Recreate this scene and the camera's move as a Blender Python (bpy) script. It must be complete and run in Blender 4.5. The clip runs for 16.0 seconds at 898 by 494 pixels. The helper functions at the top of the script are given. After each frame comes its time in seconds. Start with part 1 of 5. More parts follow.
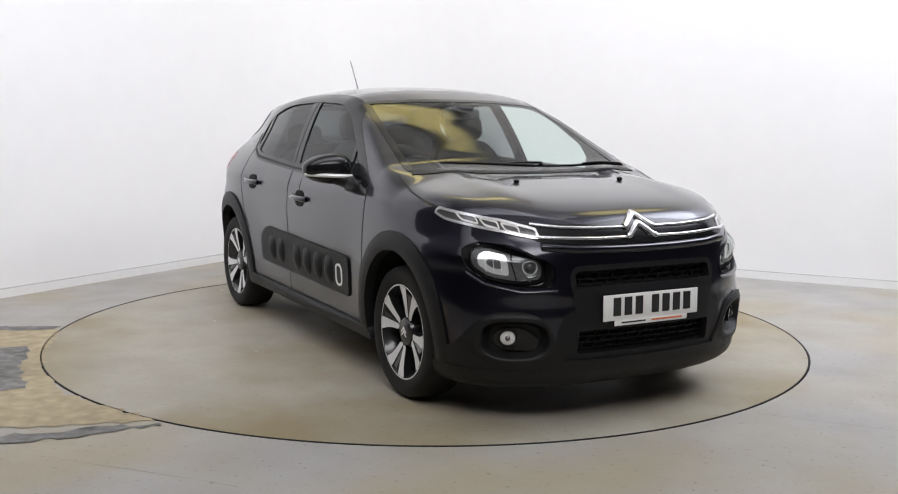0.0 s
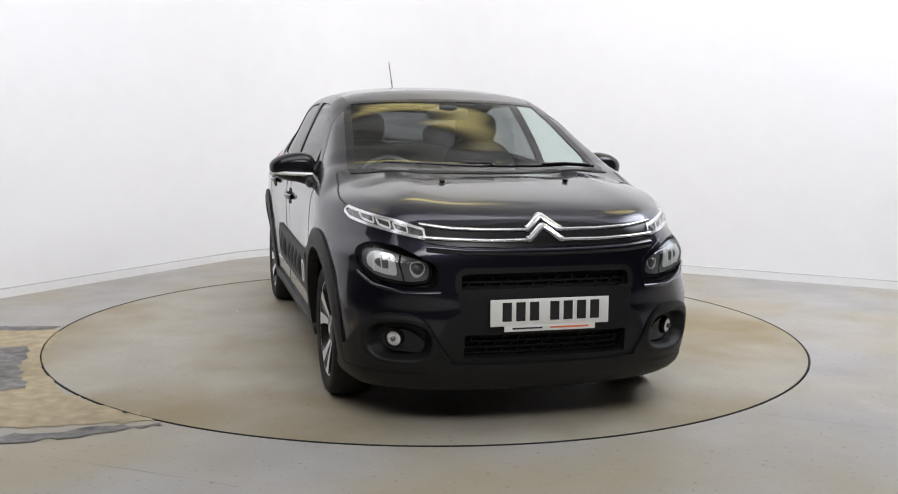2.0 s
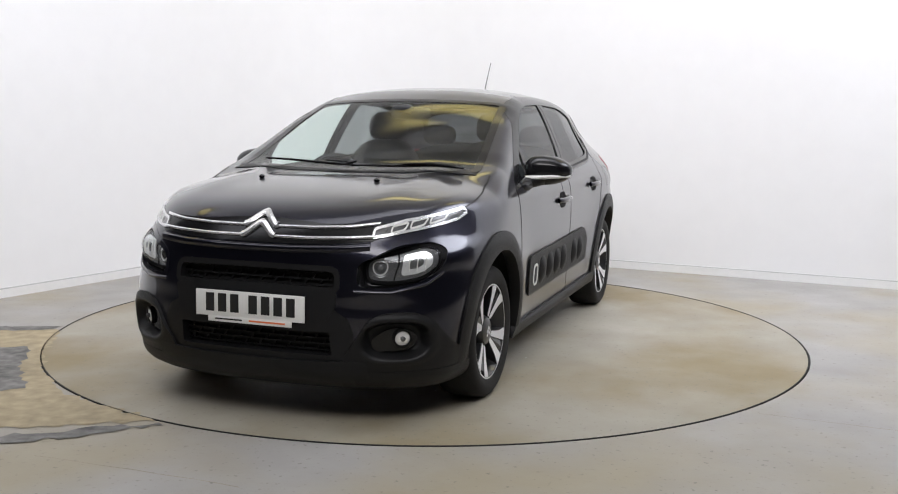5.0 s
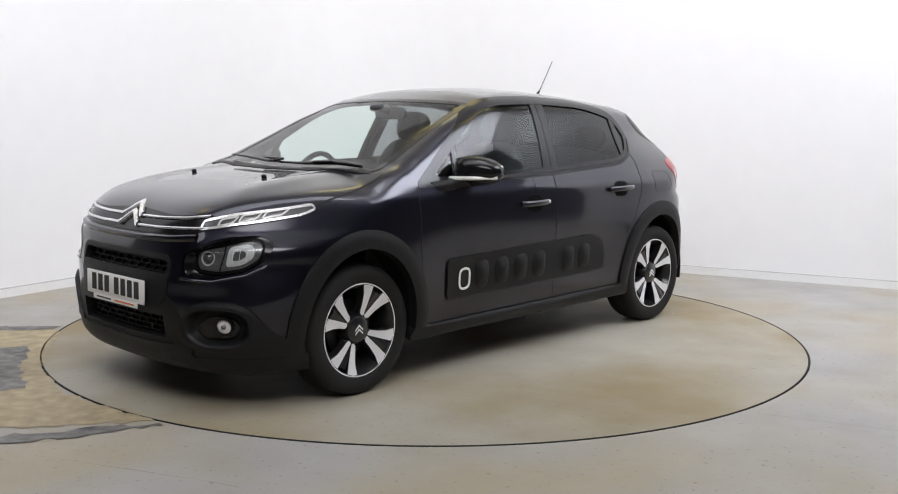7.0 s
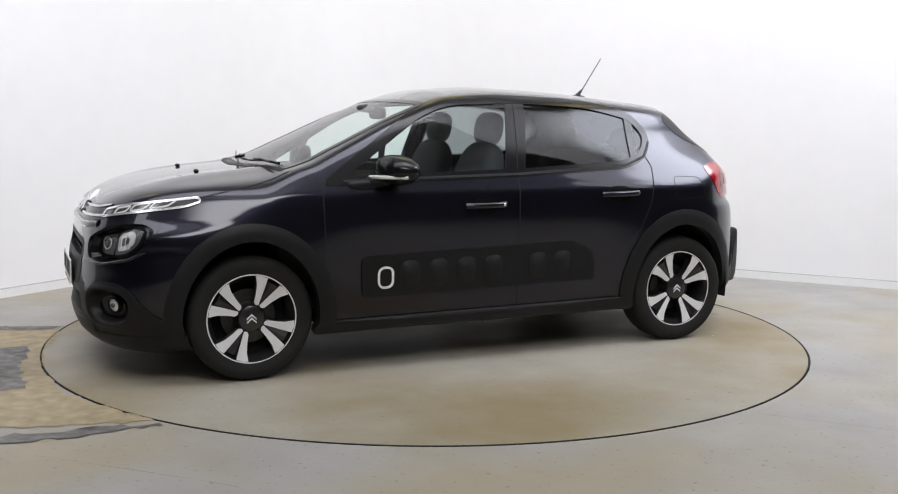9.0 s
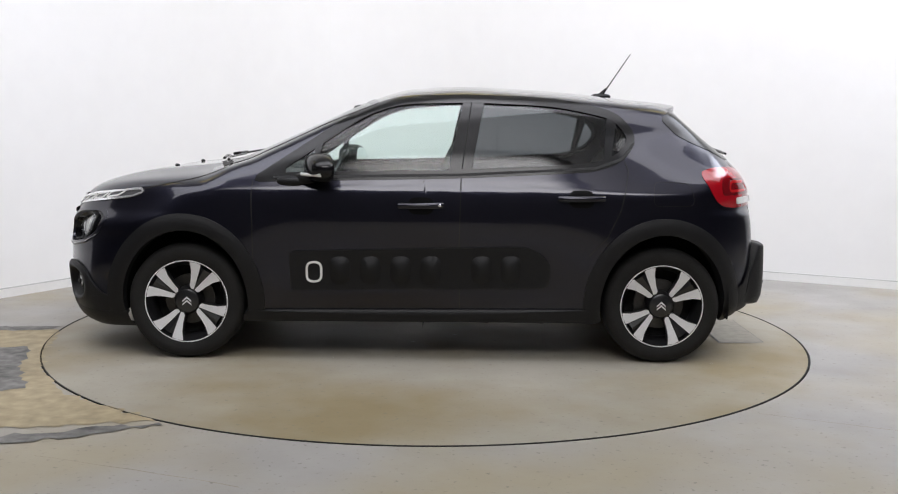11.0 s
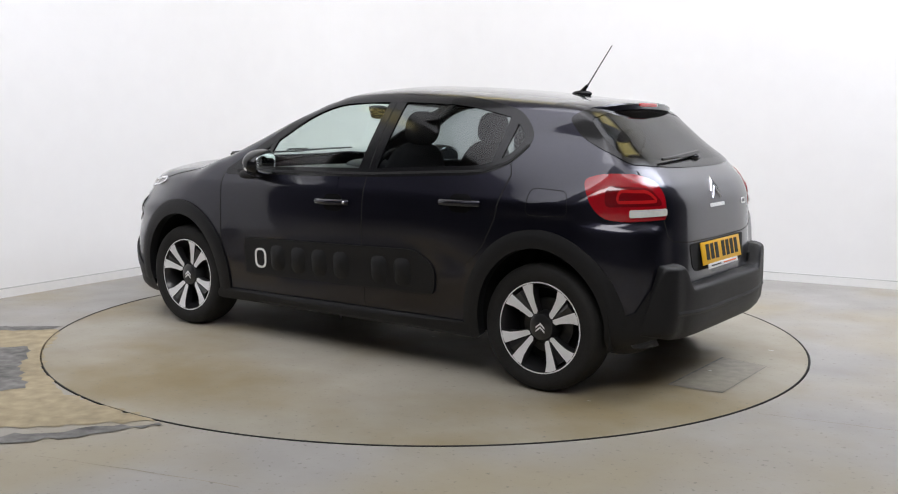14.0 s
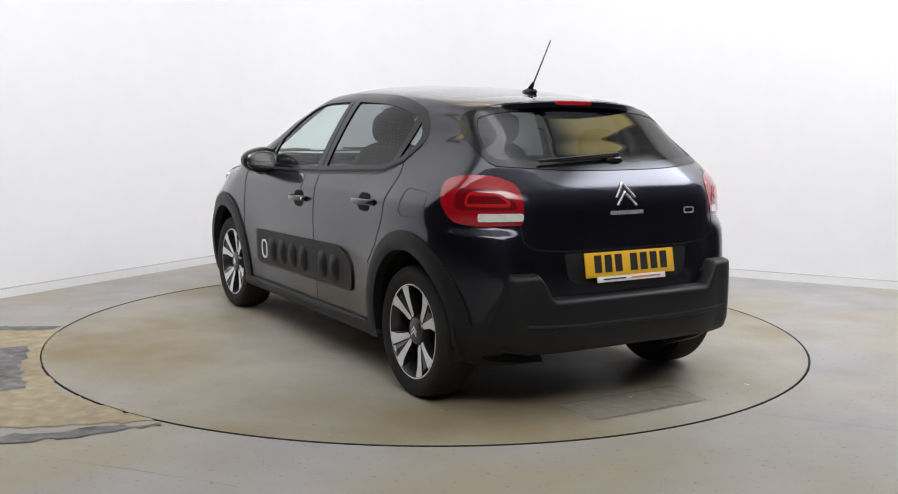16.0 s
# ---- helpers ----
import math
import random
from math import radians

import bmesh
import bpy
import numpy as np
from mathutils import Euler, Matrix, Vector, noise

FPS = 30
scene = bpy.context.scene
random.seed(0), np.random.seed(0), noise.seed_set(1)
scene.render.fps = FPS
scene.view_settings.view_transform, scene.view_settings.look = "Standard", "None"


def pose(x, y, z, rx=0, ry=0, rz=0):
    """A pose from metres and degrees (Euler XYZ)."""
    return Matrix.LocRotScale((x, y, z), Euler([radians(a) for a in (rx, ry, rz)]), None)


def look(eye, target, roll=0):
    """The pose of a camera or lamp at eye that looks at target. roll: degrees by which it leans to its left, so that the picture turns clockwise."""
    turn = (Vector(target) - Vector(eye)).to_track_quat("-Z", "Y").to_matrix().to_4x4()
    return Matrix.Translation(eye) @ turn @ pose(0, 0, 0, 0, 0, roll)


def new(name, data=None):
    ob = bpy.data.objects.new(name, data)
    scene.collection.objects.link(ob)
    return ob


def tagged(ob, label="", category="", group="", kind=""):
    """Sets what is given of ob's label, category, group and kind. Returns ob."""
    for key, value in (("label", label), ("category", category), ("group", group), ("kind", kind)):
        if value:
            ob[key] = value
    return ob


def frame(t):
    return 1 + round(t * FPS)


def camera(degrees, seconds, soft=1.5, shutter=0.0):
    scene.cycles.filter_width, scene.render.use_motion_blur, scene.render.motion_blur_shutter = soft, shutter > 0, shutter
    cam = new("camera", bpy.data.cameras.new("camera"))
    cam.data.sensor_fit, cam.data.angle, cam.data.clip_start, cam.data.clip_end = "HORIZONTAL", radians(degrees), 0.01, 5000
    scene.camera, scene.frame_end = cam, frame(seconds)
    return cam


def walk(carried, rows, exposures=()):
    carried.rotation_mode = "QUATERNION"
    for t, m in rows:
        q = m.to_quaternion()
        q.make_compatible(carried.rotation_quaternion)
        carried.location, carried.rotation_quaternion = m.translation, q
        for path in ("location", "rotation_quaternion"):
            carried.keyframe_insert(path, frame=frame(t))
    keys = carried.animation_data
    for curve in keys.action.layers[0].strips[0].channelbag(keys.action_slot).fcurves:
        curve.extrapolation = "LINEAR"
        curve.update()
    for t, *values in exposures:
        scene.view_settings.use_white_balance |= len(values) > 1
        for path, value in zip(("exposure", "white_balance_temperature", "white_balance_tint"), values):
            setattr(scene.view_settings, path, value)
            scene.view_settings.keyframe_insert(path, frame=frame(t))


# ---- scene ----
cam = camera(48.45, 16.0, soft=1.1)
EYE = Vector((0.0, -6.056, 1.301))
YAW, PITCH = radians(-1.168), radians(-7.426)
AIM = EYE + Vector((-math.sin(YAW) * math.cos(PITCH), math.cos(YAW) * math.cos(PITCH), math.sin(PITCH)))
walk(cam, [(0.0, look(EYE, AIM, 0.645)), (16.0, look(EYE, AIM, 0.645))], exposures=[(0.0, -0.09), (16.0, -0.09)])

# ---- world and lights ----
world = bpy.data.worlds.new("studio_world")
scene.world = world
world.use_nodes = True
world.node_tree.nodes["Background"].inputs[0].default_value = (0.75, 0.8, 0.9, 1)
world.node_tree.nodes["Background"].inputs[1].default_value = 0.02


def area_lamp(name, at, aim, sx, sy, watts, colour):
    data = bpy.data.lights.new(name, "AREA")
    data.shape, data.size, data.size_y, data.energy, data.color = "RECTANGLE", sx, sy, watts, colour
    data.spread = radians(160)
    ob = new(name, data)
    ob.matrix_world = look(at, aim)
    return ob


area_lamp("wall_lamp_left", (-1.6, -1.6, 4.25), (-2.9, 1.9, 2.1), 5.2, 3.0, 176, (0.90, 0.905, 0.975))
area_lamp("wall_lamp_right", (2.4, -0.9, 4.25), (3.2, 2.2, 2.1), 5.0, 3.0, 127, (0.92, 0.912, 0.97))


# ---- materials ----
def material(name, colour, rough=0.5, metal=0.0, grain=0.0, grain_scale=60.0, bump=0.0, coat=0.0, spec=0.5, coat_rough=0.03, coat_ior=1.5):
    m = bpy.data.materials.new(name)
    m.use_nodes = True
    nt = m.node_tree
    b = nt.nodes["Principled BSDF"]
    b.inputs["Base Color"].default_value = (*colour, 1)
    b.inputs["Roughness"].default_value = rough
    b.inputs["Metallic"].default_value = metal
    b.inputs["Coat Weight"].default_value = coat
    b.inputs["Coat Roughness"].default_value = coat_rough
    b.inputs["Coat IOR"].default_value = coat_ior
    b.inputs["Specular IOR Level"].default_value = spec
    if grain or bump:
        tc = nt.nodes.new("ShaderNodeTexCoord")
        n1 = nt.nodes.new("ShaderNodeTexNoise")
        n1.inputs["Scale"].default_value, n1.inputs["Detail"].default_value = grain_scale, 6
        nt.links.new(tc.outputs["Object"], n1.inputs["Vector"])
        if grain:
            n2 = nt.nodes.new("ShaderNodeTexNoise")
            n2.inputs["Scale"].default_value, n2.inputs["Detail"].default_value = grain_scale / 12, 4
            nt.links.new(tc.outputs["Object"], n2.inputs["Vector"])
            add = nt.nodes.new("ShaderNodeMath")
            add.operation = "ADD"
            nt.links.new(n1.outputs["Fac"], add.inputs[0])
            nt.links.new(n2.outputs["Fac"], add.inputs[1])
            r = nt.nodes.new("ShaderNodeMapRange")
            r.inputs["From Min"].default_value, r.inputs["From Max"].default_value = 0.7, 1.3
            nt.links.new(add.outputs[0], r.inputs["Value"])
            mix = nt.nodes.new("ShaderNodeMix")
            mix.data_type = "RGBA"
            mix.inputs["A"].default_value = (*[c * (1 - grain) for c in colour], 1)
            mix.inputs["B"].default_value = (*[min(1, c * (1 + grain)) for c in colour], 1)
            nt.links.new(r.outputs["Result"], mix.inputs["Factor"])
            nt.links.new(mix.outputs["Result"], b.inputs["Base Color"])
        if bump:
            bp = nt.nodes.new("ShaderNodeBump")
            bp.inputs["Strength"].default_value, bp.inputs["Distance"].default_value = bump, 0.002
            nt.links.new(n1.outputs["Fac"], bp.inputs["Height"])
            nt.links.new(bp.outputs["Normal"], b.inputs["Normal"])
    return m


def glass_material(name, tint, ior=1.5):
    m = bpy.data.materials.new(name)
    m.use_nodes = True
    nt = m.node_tree
    nt.nodes.clear()
    out = nt.nodes.new("ShaderNodeOutputMaterial")
    mix = nt.nodes.new("ShaderNodeMixShader")
    lw = nt.nodes.new("ShaderNodeLayerWeight")
    lw.inputs["Blend"].default_value = 0.5
    pw = nt.nodes.new("ShaderNodeMath")
    pw.operation, pw.inputs[1].default_value = "POWER", 5.0
    nt.links.new(lw.outputs["Facing"], pw.inputs[0])
    fr = nt.nodes.new("ShaderNodeMath")
    fr.operation, fr.use_clamp = "MULTIPLY_ADD", True
    fr.inputs[1].default_value, fr.inputs[2].default_value = 0.9, ((ior - 1) / (ior + 1)) ** 2
    nt.links.new(pw.outputs[0], fr.inputs[0])
    tr = nt.nodes.new("ShaderNodeBsdfTransparent")
    tr.inputs["Color"].default_value = (*tint, 1)
    gl = nt.nodes.new("ShaderNodeBsdfGlossy")
    gl.inputs["Roughness"].default_value = 0.0
    nt.links.new(fr.outputs[0], mix.inputs[0])
    nt.links.new(tr.outputs[0], mix.inputs[1])
    nt.links.new(gl.outputs[0], mix.inputs[2])
    nt.links.new(mix.outputs[0], out.inputs["Surface"])
    return m


def light_panel_material(name, colour, strength):
    """A lit diffuser, brightest in the middle and dying away to its edges."""
    m = bpy.data.materials.new(name)
    m.use_nodes = True
    nt = m.node_tree
    b = nt.nodes["Principled BSDF"]
    b.inputs["Base Color"].default_value = (0.4, 0.4, 0.4, 1)
    tc = nt.nodes.new("ShaderNodeTexCoord")
    gr = nt.nodes.new("ShaderNodeTexGradient")
    gr.gradient_type = "SPHERICAL"
    nt.links.new(tc.outputs["Object"], gr.inputs["Vector"])
    ease = nt.nodes.new("ShaderNodeMapRange")
    ease.interpolation_type = "SMOOTHSTEP"
    ease.inputs["From Max"].default_value = 0.55
    nt.links.new(gr.outputs["Fac"], ease.inputs["Value"])
    mul = nt.nodes.new("ShaderNodeMath")
    mul.operation = "MULTIPLY"
    mul.inputs[1].default_value = strength
    nt.links.new(ease.outputs["Result"], mul.inputs[0])
    nt.links.new(mul.outputs[0], b.inputs["Emission Strength"])
    b.inputs["Emission Color"].default_value = (*colour, 1)
    return m


PAINT = material("car_paint", (0.016, 0.016, 0.026), 0.32, 0.85, 0.06, 900.0, 0.0, coat=1.0, coat_rough=0.05, spec=0.15, coat_ior=1.5)
TRIM = material("textured_black_plastic", (0.0052, 0.0052, 0.0060), 0.5, 0, 0.15, 700.0, 0.25, spec=0.35)
GLOSS = material("gloss_black_plastic", (0.008, 0.008, 0.009), 0.15, 0, 0.05, 300, spec=0.35)
GAP = material("shut_line_black", (0.004, 0.004, 0.004), 0.8)
RUBBER = material("tyre_rubber", (0.013, 0.0125, 0.012), 0.75, 0, 0.25, 120.0, 0.3, spec=0.3)
CHROME = material("bright_chrome", (0.82, 0.82, 0.83), 0.2, 0.75, 0.03, 200)
ALLOY = material("machined_alloy", (0.74, 0.74, 0.75), 0.42, 0.10, 0.05, 150.0)
DARK_RIM = material("black_rim_paint", (0.012, 0.012, 0.013), 0.3, 0, 0.1, 200, coat=0.5)
WHITE_P = material("white_plate_plastic", (0.80, 0.80, 0.78), 0.45, 0, 0.03, 40)
YELLOW_P = material("yellow_plate_plastic", (0.80, 0.45, 0.02), 0.45, 0, 0.03, 40)
INK = material("plate_ink", (0.012, 0.012, 0.012), 0.6, 0, 0.1, 90)
ORANGE = material("orange_ink", (0.75, 0.20, 0.07), 0.6)
GRILLE = material("grille_black", (0.004, 0.004, 0.0045), 0.6, 0, 0.1, 100, spec=0.25)
SEAT = material("dark_seat_cloth", (0.03, 0.031, 0.034), 0.9, 0, 0.25, 300.0, 0.4)
DASH = material("soft_dash_plastic", (0.028, 0.029, 0.031), 0.7, 0, 0.15, 200, 0.2)
LINING = material("pale_headlining", (0.30, 0.31, 0.29), 0.95, 0, 0.05, 200)
UNDER = material("underbody_black", (0.004, 0.004, 0.004), 0.9, 0, 0.2, 30)
LENS_CLEAR = glass_material("clear_lamp_lens", (0.93, 0.95, 0.95), 1.45)
SCREEN = glass_material("windscreen_glass", (0.90, 0.97, 0.94), 1.65)
SIDE_GLASS = glass_material("front_side_glass", (0.84, 0.93, 0.90), 1.55)
PRIVACY = glass_material("privacy_glass", (0.33, 0.35, 0.36), 1.55)
REAR_GLASS = glass_material("rear_window_glass", (0.085, 0.09, 0.095), 1.6)
LAMP_GREY = material("lamp_reflector", (0.85, 0.85, 0.86), 0.22, 0.45, 0.1, 60)
LAMP_DARK = material("lamp_bezel_grey", (0.14, 0.14, 0.145), 0.25, 0.4, 0.1, 80)
RED = material("red_lamp_lens", (0.34, 0.004, 0.010), 0.10, 0, 0.08, 50, coat=1.0)
RED_DEEP = material("deep_red_lamp_lens", (0.16, 0.003, 0.006), 0.10, 0, 0.08, 50, coat=1.0)
RED_LIGHT = material("bright_red_lamp_band", (0.50, 0.012, 0.014), 0.12, 0, 0.05, 50, coat=1.0)
LAMP_WHITE = material("white_lamp_lens", (0.72, 0.72, 0.70), 0.12, 0, 0.1, 60, coat=1.0)
MIRROR = material("mirror_glass", (0.85, 0.88, 0.88), 0.01, 1.0)
WALL = material("white_wall_paint", (0.80, 0.80, 0.80), 0.75, 0, 0.015, 6.0, 0.05)
SKIRT = material("skirting_paint", (0.78, 0.78, 0.77), 0.5, 0, 0.03, 20)
CEIL = material("ceiling_paint", (0.50, 0.50, 0.50), 0.9, 0, 0.1, 3.0)
DARKWALL = material("dark_hall_wall", (0.050, 0.050, 0.055), 0.9, 0, 0.2, 2.0)


def floor_material(name, seed, tan, warm=1.0):
    """Painted concrete with tan dirt, scuffs and worn patches."""
    m = bpy.data.materials.new(name)
    m.use_nodes = True
    nt = m.node_tree
    b = nt.nodes["Principled BSDF"]
    tc = nt.nodes.new("ShaderNodeTexCoord")
    mp = nt.nodes.new("ShaderNodeMapping")
    mp.inputs["Location"].default_value = (seed, seed * 0.7, 0)
    nt.links.new(tc.outputs["Object"], mp.inputs["Vector"])

    def noise_ramp(scale, lo, hi, detail=6):
        n = nt.nodes.new("ShaderNodeTexNoise")
        n.inputs["Scale"].default_value, n.inputs["Detail"].default_value = scale, detail
        nt.links.new(mp.outputs[0], n.inputs["Vector"])
        r = nt.nodes.new("ShaderNodeMapRange")
        r.inputs["From Min"].default_value, r.inputs["From Max"].default_value = lo, hi
        nt.links.new(n.outputs["Fac"], r.inputs["Value"])
        return r.outputs["Result"]

    def mixed(fac, a, c):
        x = nt.nodes.new("ShaderNodeMix")
        x.data_type = "RGBA"
        nt.links.new(fac, x.inputs["Factor"])
        for key, v in (("A", a), ("B", c)):
            if isinstance(v, tuple):
                x.inputs[key].default_value = (*v, 1)
            else:
                nt.links.new(v, x.inputs[key])
        return x.outputs["Result"]

    grey = mixed(noise_ramp(2.0, 0.3, 0.7), (0.305, 0.283 + 0.012 * warm, 0.233 + 0.045 * warm), (0.365, 0.341 + 0.014 * warm, 0.285 + 0.055 * warm))
    dirt = mixed(noise_ramp(0.9, 0.42, 0.66), grey, tan)
    fine = mixed(noise_ramp(38.0, 0.62, 0.80), dirt, (0.15, 0.14, 0.125))
    nt.links.new(fine, b.inputs["Base Color"])
    rr = nt.nodes.new("ShaderNodeMapRange")
    b.inputs["Specular IOR Level"].default_value = 0.22
    rr.inputs["To Min"].default_value, rr.inputs["To Max"].default_value = 0.42, 0.62
    nt.links.new(noise_ramp(3.0, 0.3, 0.7), rr.inputs["Value"])
    nt.links.new(rr.outputs["Result"], b.inputs["Roughness"])
    bp = nt.nodes.new("ShaderNodeBump")
    bp.inputs["Strength"].default_value, bp.inputs["Distance"].default_value = 0.12, 0.003
    nt.links.new(noise_ramp(25.0, 0.2, 0.8), bp.inputs["Height"])
    nt.links.new(bp.outputs["Normal"], b.inputs["Normal"])
    return m


FLOOR = floor_material("painted_concrete", 3.1, (0.33, 0.295, 0.222))
DISC = floor_material("turntable_concrete", 7.7, (0.255, 0.207, 0.122), 0.0)
STAIN_TAN = material("tan_worn_concrete", (0.35, 0.29, 0.185), 0.6, 0, 0.3, 14.0, 0.2, spec=0.25)
STAIN_DARK = material("dark_worn_concrete", (0.15, 0.146, 0.138), 0.55, 0, 0.7, 16.0, 0.2, spec=0.25)
HATCH = material("hatch_concrete", (0.25, 0.23, 0.185), 0.45, 0, 0.25, 18.0, spec=0.3)
JOINT = material("floor_joint", (0.25, 0.215, 0.17), 0.7, 0, 0.3, 30.0, spec=0.2)
PALE = material("pale_paint_fleck", (0.55, 0.55, 0.53), 0.5)


# ---- mesh helpers ----
def mesh_of(name, verts, faces, mat, sharp=35):
    me = bpy.data.meshes.new(name)
    me.from_pydata([tuple(map(float, v)) for v in verts], [], [tuple(map(int, f)) for f in faces])
    me.materials.append(mat)
    me.polygons.foreach_set("use_smooth", [True] * len(me.polygons))
    me.set_sharp_from_angle(angle=radians(sharp))
    me.update()
    return me


def part(name, geo, mat, parent=None, label="", sharp=35):
    """Links geometry (verts, faces) as one mesh object under a thing or a part."""
    ob = new(name, mesh_of(name, geo[0], geo[1], mat, sharp))
    if parent is not None:
        ob.parent = parent
    return tagged(ob, label)


def join(*geos):
    vs, fs = [], []
    for v, f in geos:
        k = len(vs)
        vs += list(v)
        fs += [tuple(i + k for i in q) for q in f]
    return vs, fs


def moved(geo, m):
    return [m @ Vector(v) for v in geo[0]], geo[1]


def flipped(geo):
    """Mirrored in the plane y = 0."""
    return [(v[0], -v[1], v[2]) for v in geo[0]], [tuple(reversed(f)) for f in geo[1]]


def box(cx, cy, cz, sx, sy, sz, bevel=0.0):
    bm = bmesh.new()
    bmesh.ops.create_cube(bm, size=1, matrix=Matrix.Translation((cx, cy, cz)) @ Matrix.Diagonal((sx, sy, sz, 1)))
    if bevel:
        bmesh.ops.bevel(bm, geom=bm.edges[:], offset=bevel, segments=2, affect="EDGES", profile=0.5)
    bm.verts.index_update()
    g = [tuple(v.co) for v in bm.verts], [tuple(v.index for v in f.verts) for f in bm.faces]
    bm.free()
    return g


def blob(cx, cy, cz, rx, ry, rz, power=2.0, nu=24, nv=14):
    """A superellipsoid: soft box or cushion."""
    vs, fs = [], []
    sg = lambda c, p: math.copysign(abs(c) ** p, c)
    e = 2.0 / power
    for j in range(nv + 1):
        b = -math.pi / 2 + math.pi * j / nv
        for i in range(nu):
            a = 2 * math.pi * i / nu
            vs.append((cx + rx * sg(math.cos(b), e) * sg(math.cos(a), e), cy + ry * sg(math.cos(b), e) * sg(math.sin(a), e), cz + rz * sg(math.sin(b), e)))
    for j in range(nv):
        for i in range(nu):
            fs.append((j * nu + i, j * nu + (i + 1) % nu, (j + 1) * nu + (i + 1) % nu, (j + 1) * nu + i))
    return vs, fs


def lathe(profile, n=64):
    """Revolves (radius, y) pairs round the y axis."""
    vs, fs = [], []
    for r, y in profile:
        for i in range(n):
            a = 2 * math.pi * i / n
            vs.append((r * math.cos(a), y, r * math.sin(a)))
    for j in range(len(profile) - 1):
        for i in range(n):
            fs.append((j * n + i, (j + 1) * n + i, (j + 1) * n + (i + 1) % n, j * n + (i + 1) % n))
    return vs, fs


def tube(points, radius, n=10, taper=None, closed=False):
    pts = [Vector(p) for p in points]
    vs, fs = [], []
    m = len(pts)
    for k, p in enumerate(pts):
        a = pts[(k - 1) % m] if closed or k else pts[0]
        b = pts[(k + 1) % m] if closed or k < m - 1 else pts[-1]
        d = (b - a).normalized()
        u = d.orthogonal().normalized() if abs(d.z) > 0.95 else d.cross(Vector((0, 0, 1))).normalized()
        w = d.cross(u)
        r = radius if taper is None else radius + (taper - radius) * k / (m - 1)
        for i in range(n):
            t = 2 * math.pi * i / n
            vs.append(p + r * (math.cos(t) * u + math.sin(t) * w))
    for k in range(m if closed else m - 1):
        for i in range(n):
            k2 = (k + 1) % m
            fs.append((k * n + i, k * n + (i + 1) % n, k2 * n + (i + 1) % n, k2 * n + i))
    if not closed:
        fs += [tuple(reversed(range(n))), tuple(range((m - 1) * n, m * n))]
    return vs, fs


# ---- room ----
def plane_grid(x0, x1, y0, y1, z, nx=2, ny=2):
    vs = [(x0 + (x1 - x0) * i / nx, y0 + (y1 - y0) * j / ny, z) for j in range(ny + 1) for i in range(nx + 1)]
    fs = [(j * (nx + 1) + i, j * (nx + 1) + i + 1, (j + 1) * (nx + 1) + i + 1, (j + 1) * (nx + 1) + i) for j in range(ny) for i in range(nx)]
    return vs, fs


R_DISC, GROOVE = 2.222, 0.012


def ring_sheet(r_in, half):
    """A square sheet with a round hole."""
    n = 128
    vs, fs = [], []
    for i in range(n):
        a = 2 * math.pi * i / n
        c, s = math.cos(a), math.sin(a)
        k = half / max(abs(c), abs(s))
        vs += [(r_in * c, r_in * s, 0), (r_in * c, r_in * s, -0.12), (k * c, k * s, 0)]
    for i in range(n):
        j = (i + 1) % n
        fs += [(3 * i, 3 * i + 2, 3 * j + 2, 3 * j), (3 * i, 3 * j, 3 * j + 1, 3 * i + 1)]
    return vs, fs


floor = part("floor", ring_sheet(R_DISC + GROOVE / 2, 11.0), FLOOR)
tagged(floor, "grey painted concrete floor with tan dirt", "floor", kind="structure")
pit = part("turntable_pit", plane_grid(-2.4, 2.4, -2.4, 2.4, -0.11), GAP)
tagged(pit, "black gap under the turntable edge", "floor gap", kind="structure")

n_d = 160
disc_geo = ([(R_DISC * math.cos(2 * math.pi * i / n_d) - 0.0, R_DISC * math.sin(2 * math.pi * i / n_d), z) for z in (0.0, -0.10) for i in range(n_d)],
            [tuple(range(n_d))] + [(i, i + n_d, (i + 1) % n_d + n_d, (i + 1) % n_d) for i in range(n_d)])
turntable = new("turntable")
tagged(turntable, "round grey concrete turntable set flush in the floor", "turntable")
part("disc", disc_geo, DISC, turntable)
# Black ring along the rim; the shade of the gap is put into its colour.
part("edge_gap_shade", ([(r * math.cos(2 * math.pi * i / n_d), r * math.sin(2 * math.pi * i / n_d), z) for r, z in ((R_DISC - 0.007, 0.001), (R_DISC - 0.006, 0.003), (R_DISC + 0.001, 0.003), (R_DISC + 0.001, -0.10)) for i in range(n_d)],
                   [(k * n_d + i, (k + 1) * n_d + i, (k + 1) * n_d + (i + 1) % n_d, k * n_d + (i + 1) % n_d) for k in range(3) for i in range(n_d)]), GAP, turntable, "black ring coloured as the shaded gap at the edge")

# two walls that meet in a rounded corner
CORNER = Vector((-1.09, 4.02, 0))
DIR_L = Vector((-1.14, -1.83, 0)).normalized()
DIR_R = Vector((2.19, -1.12, 0)).normalized()


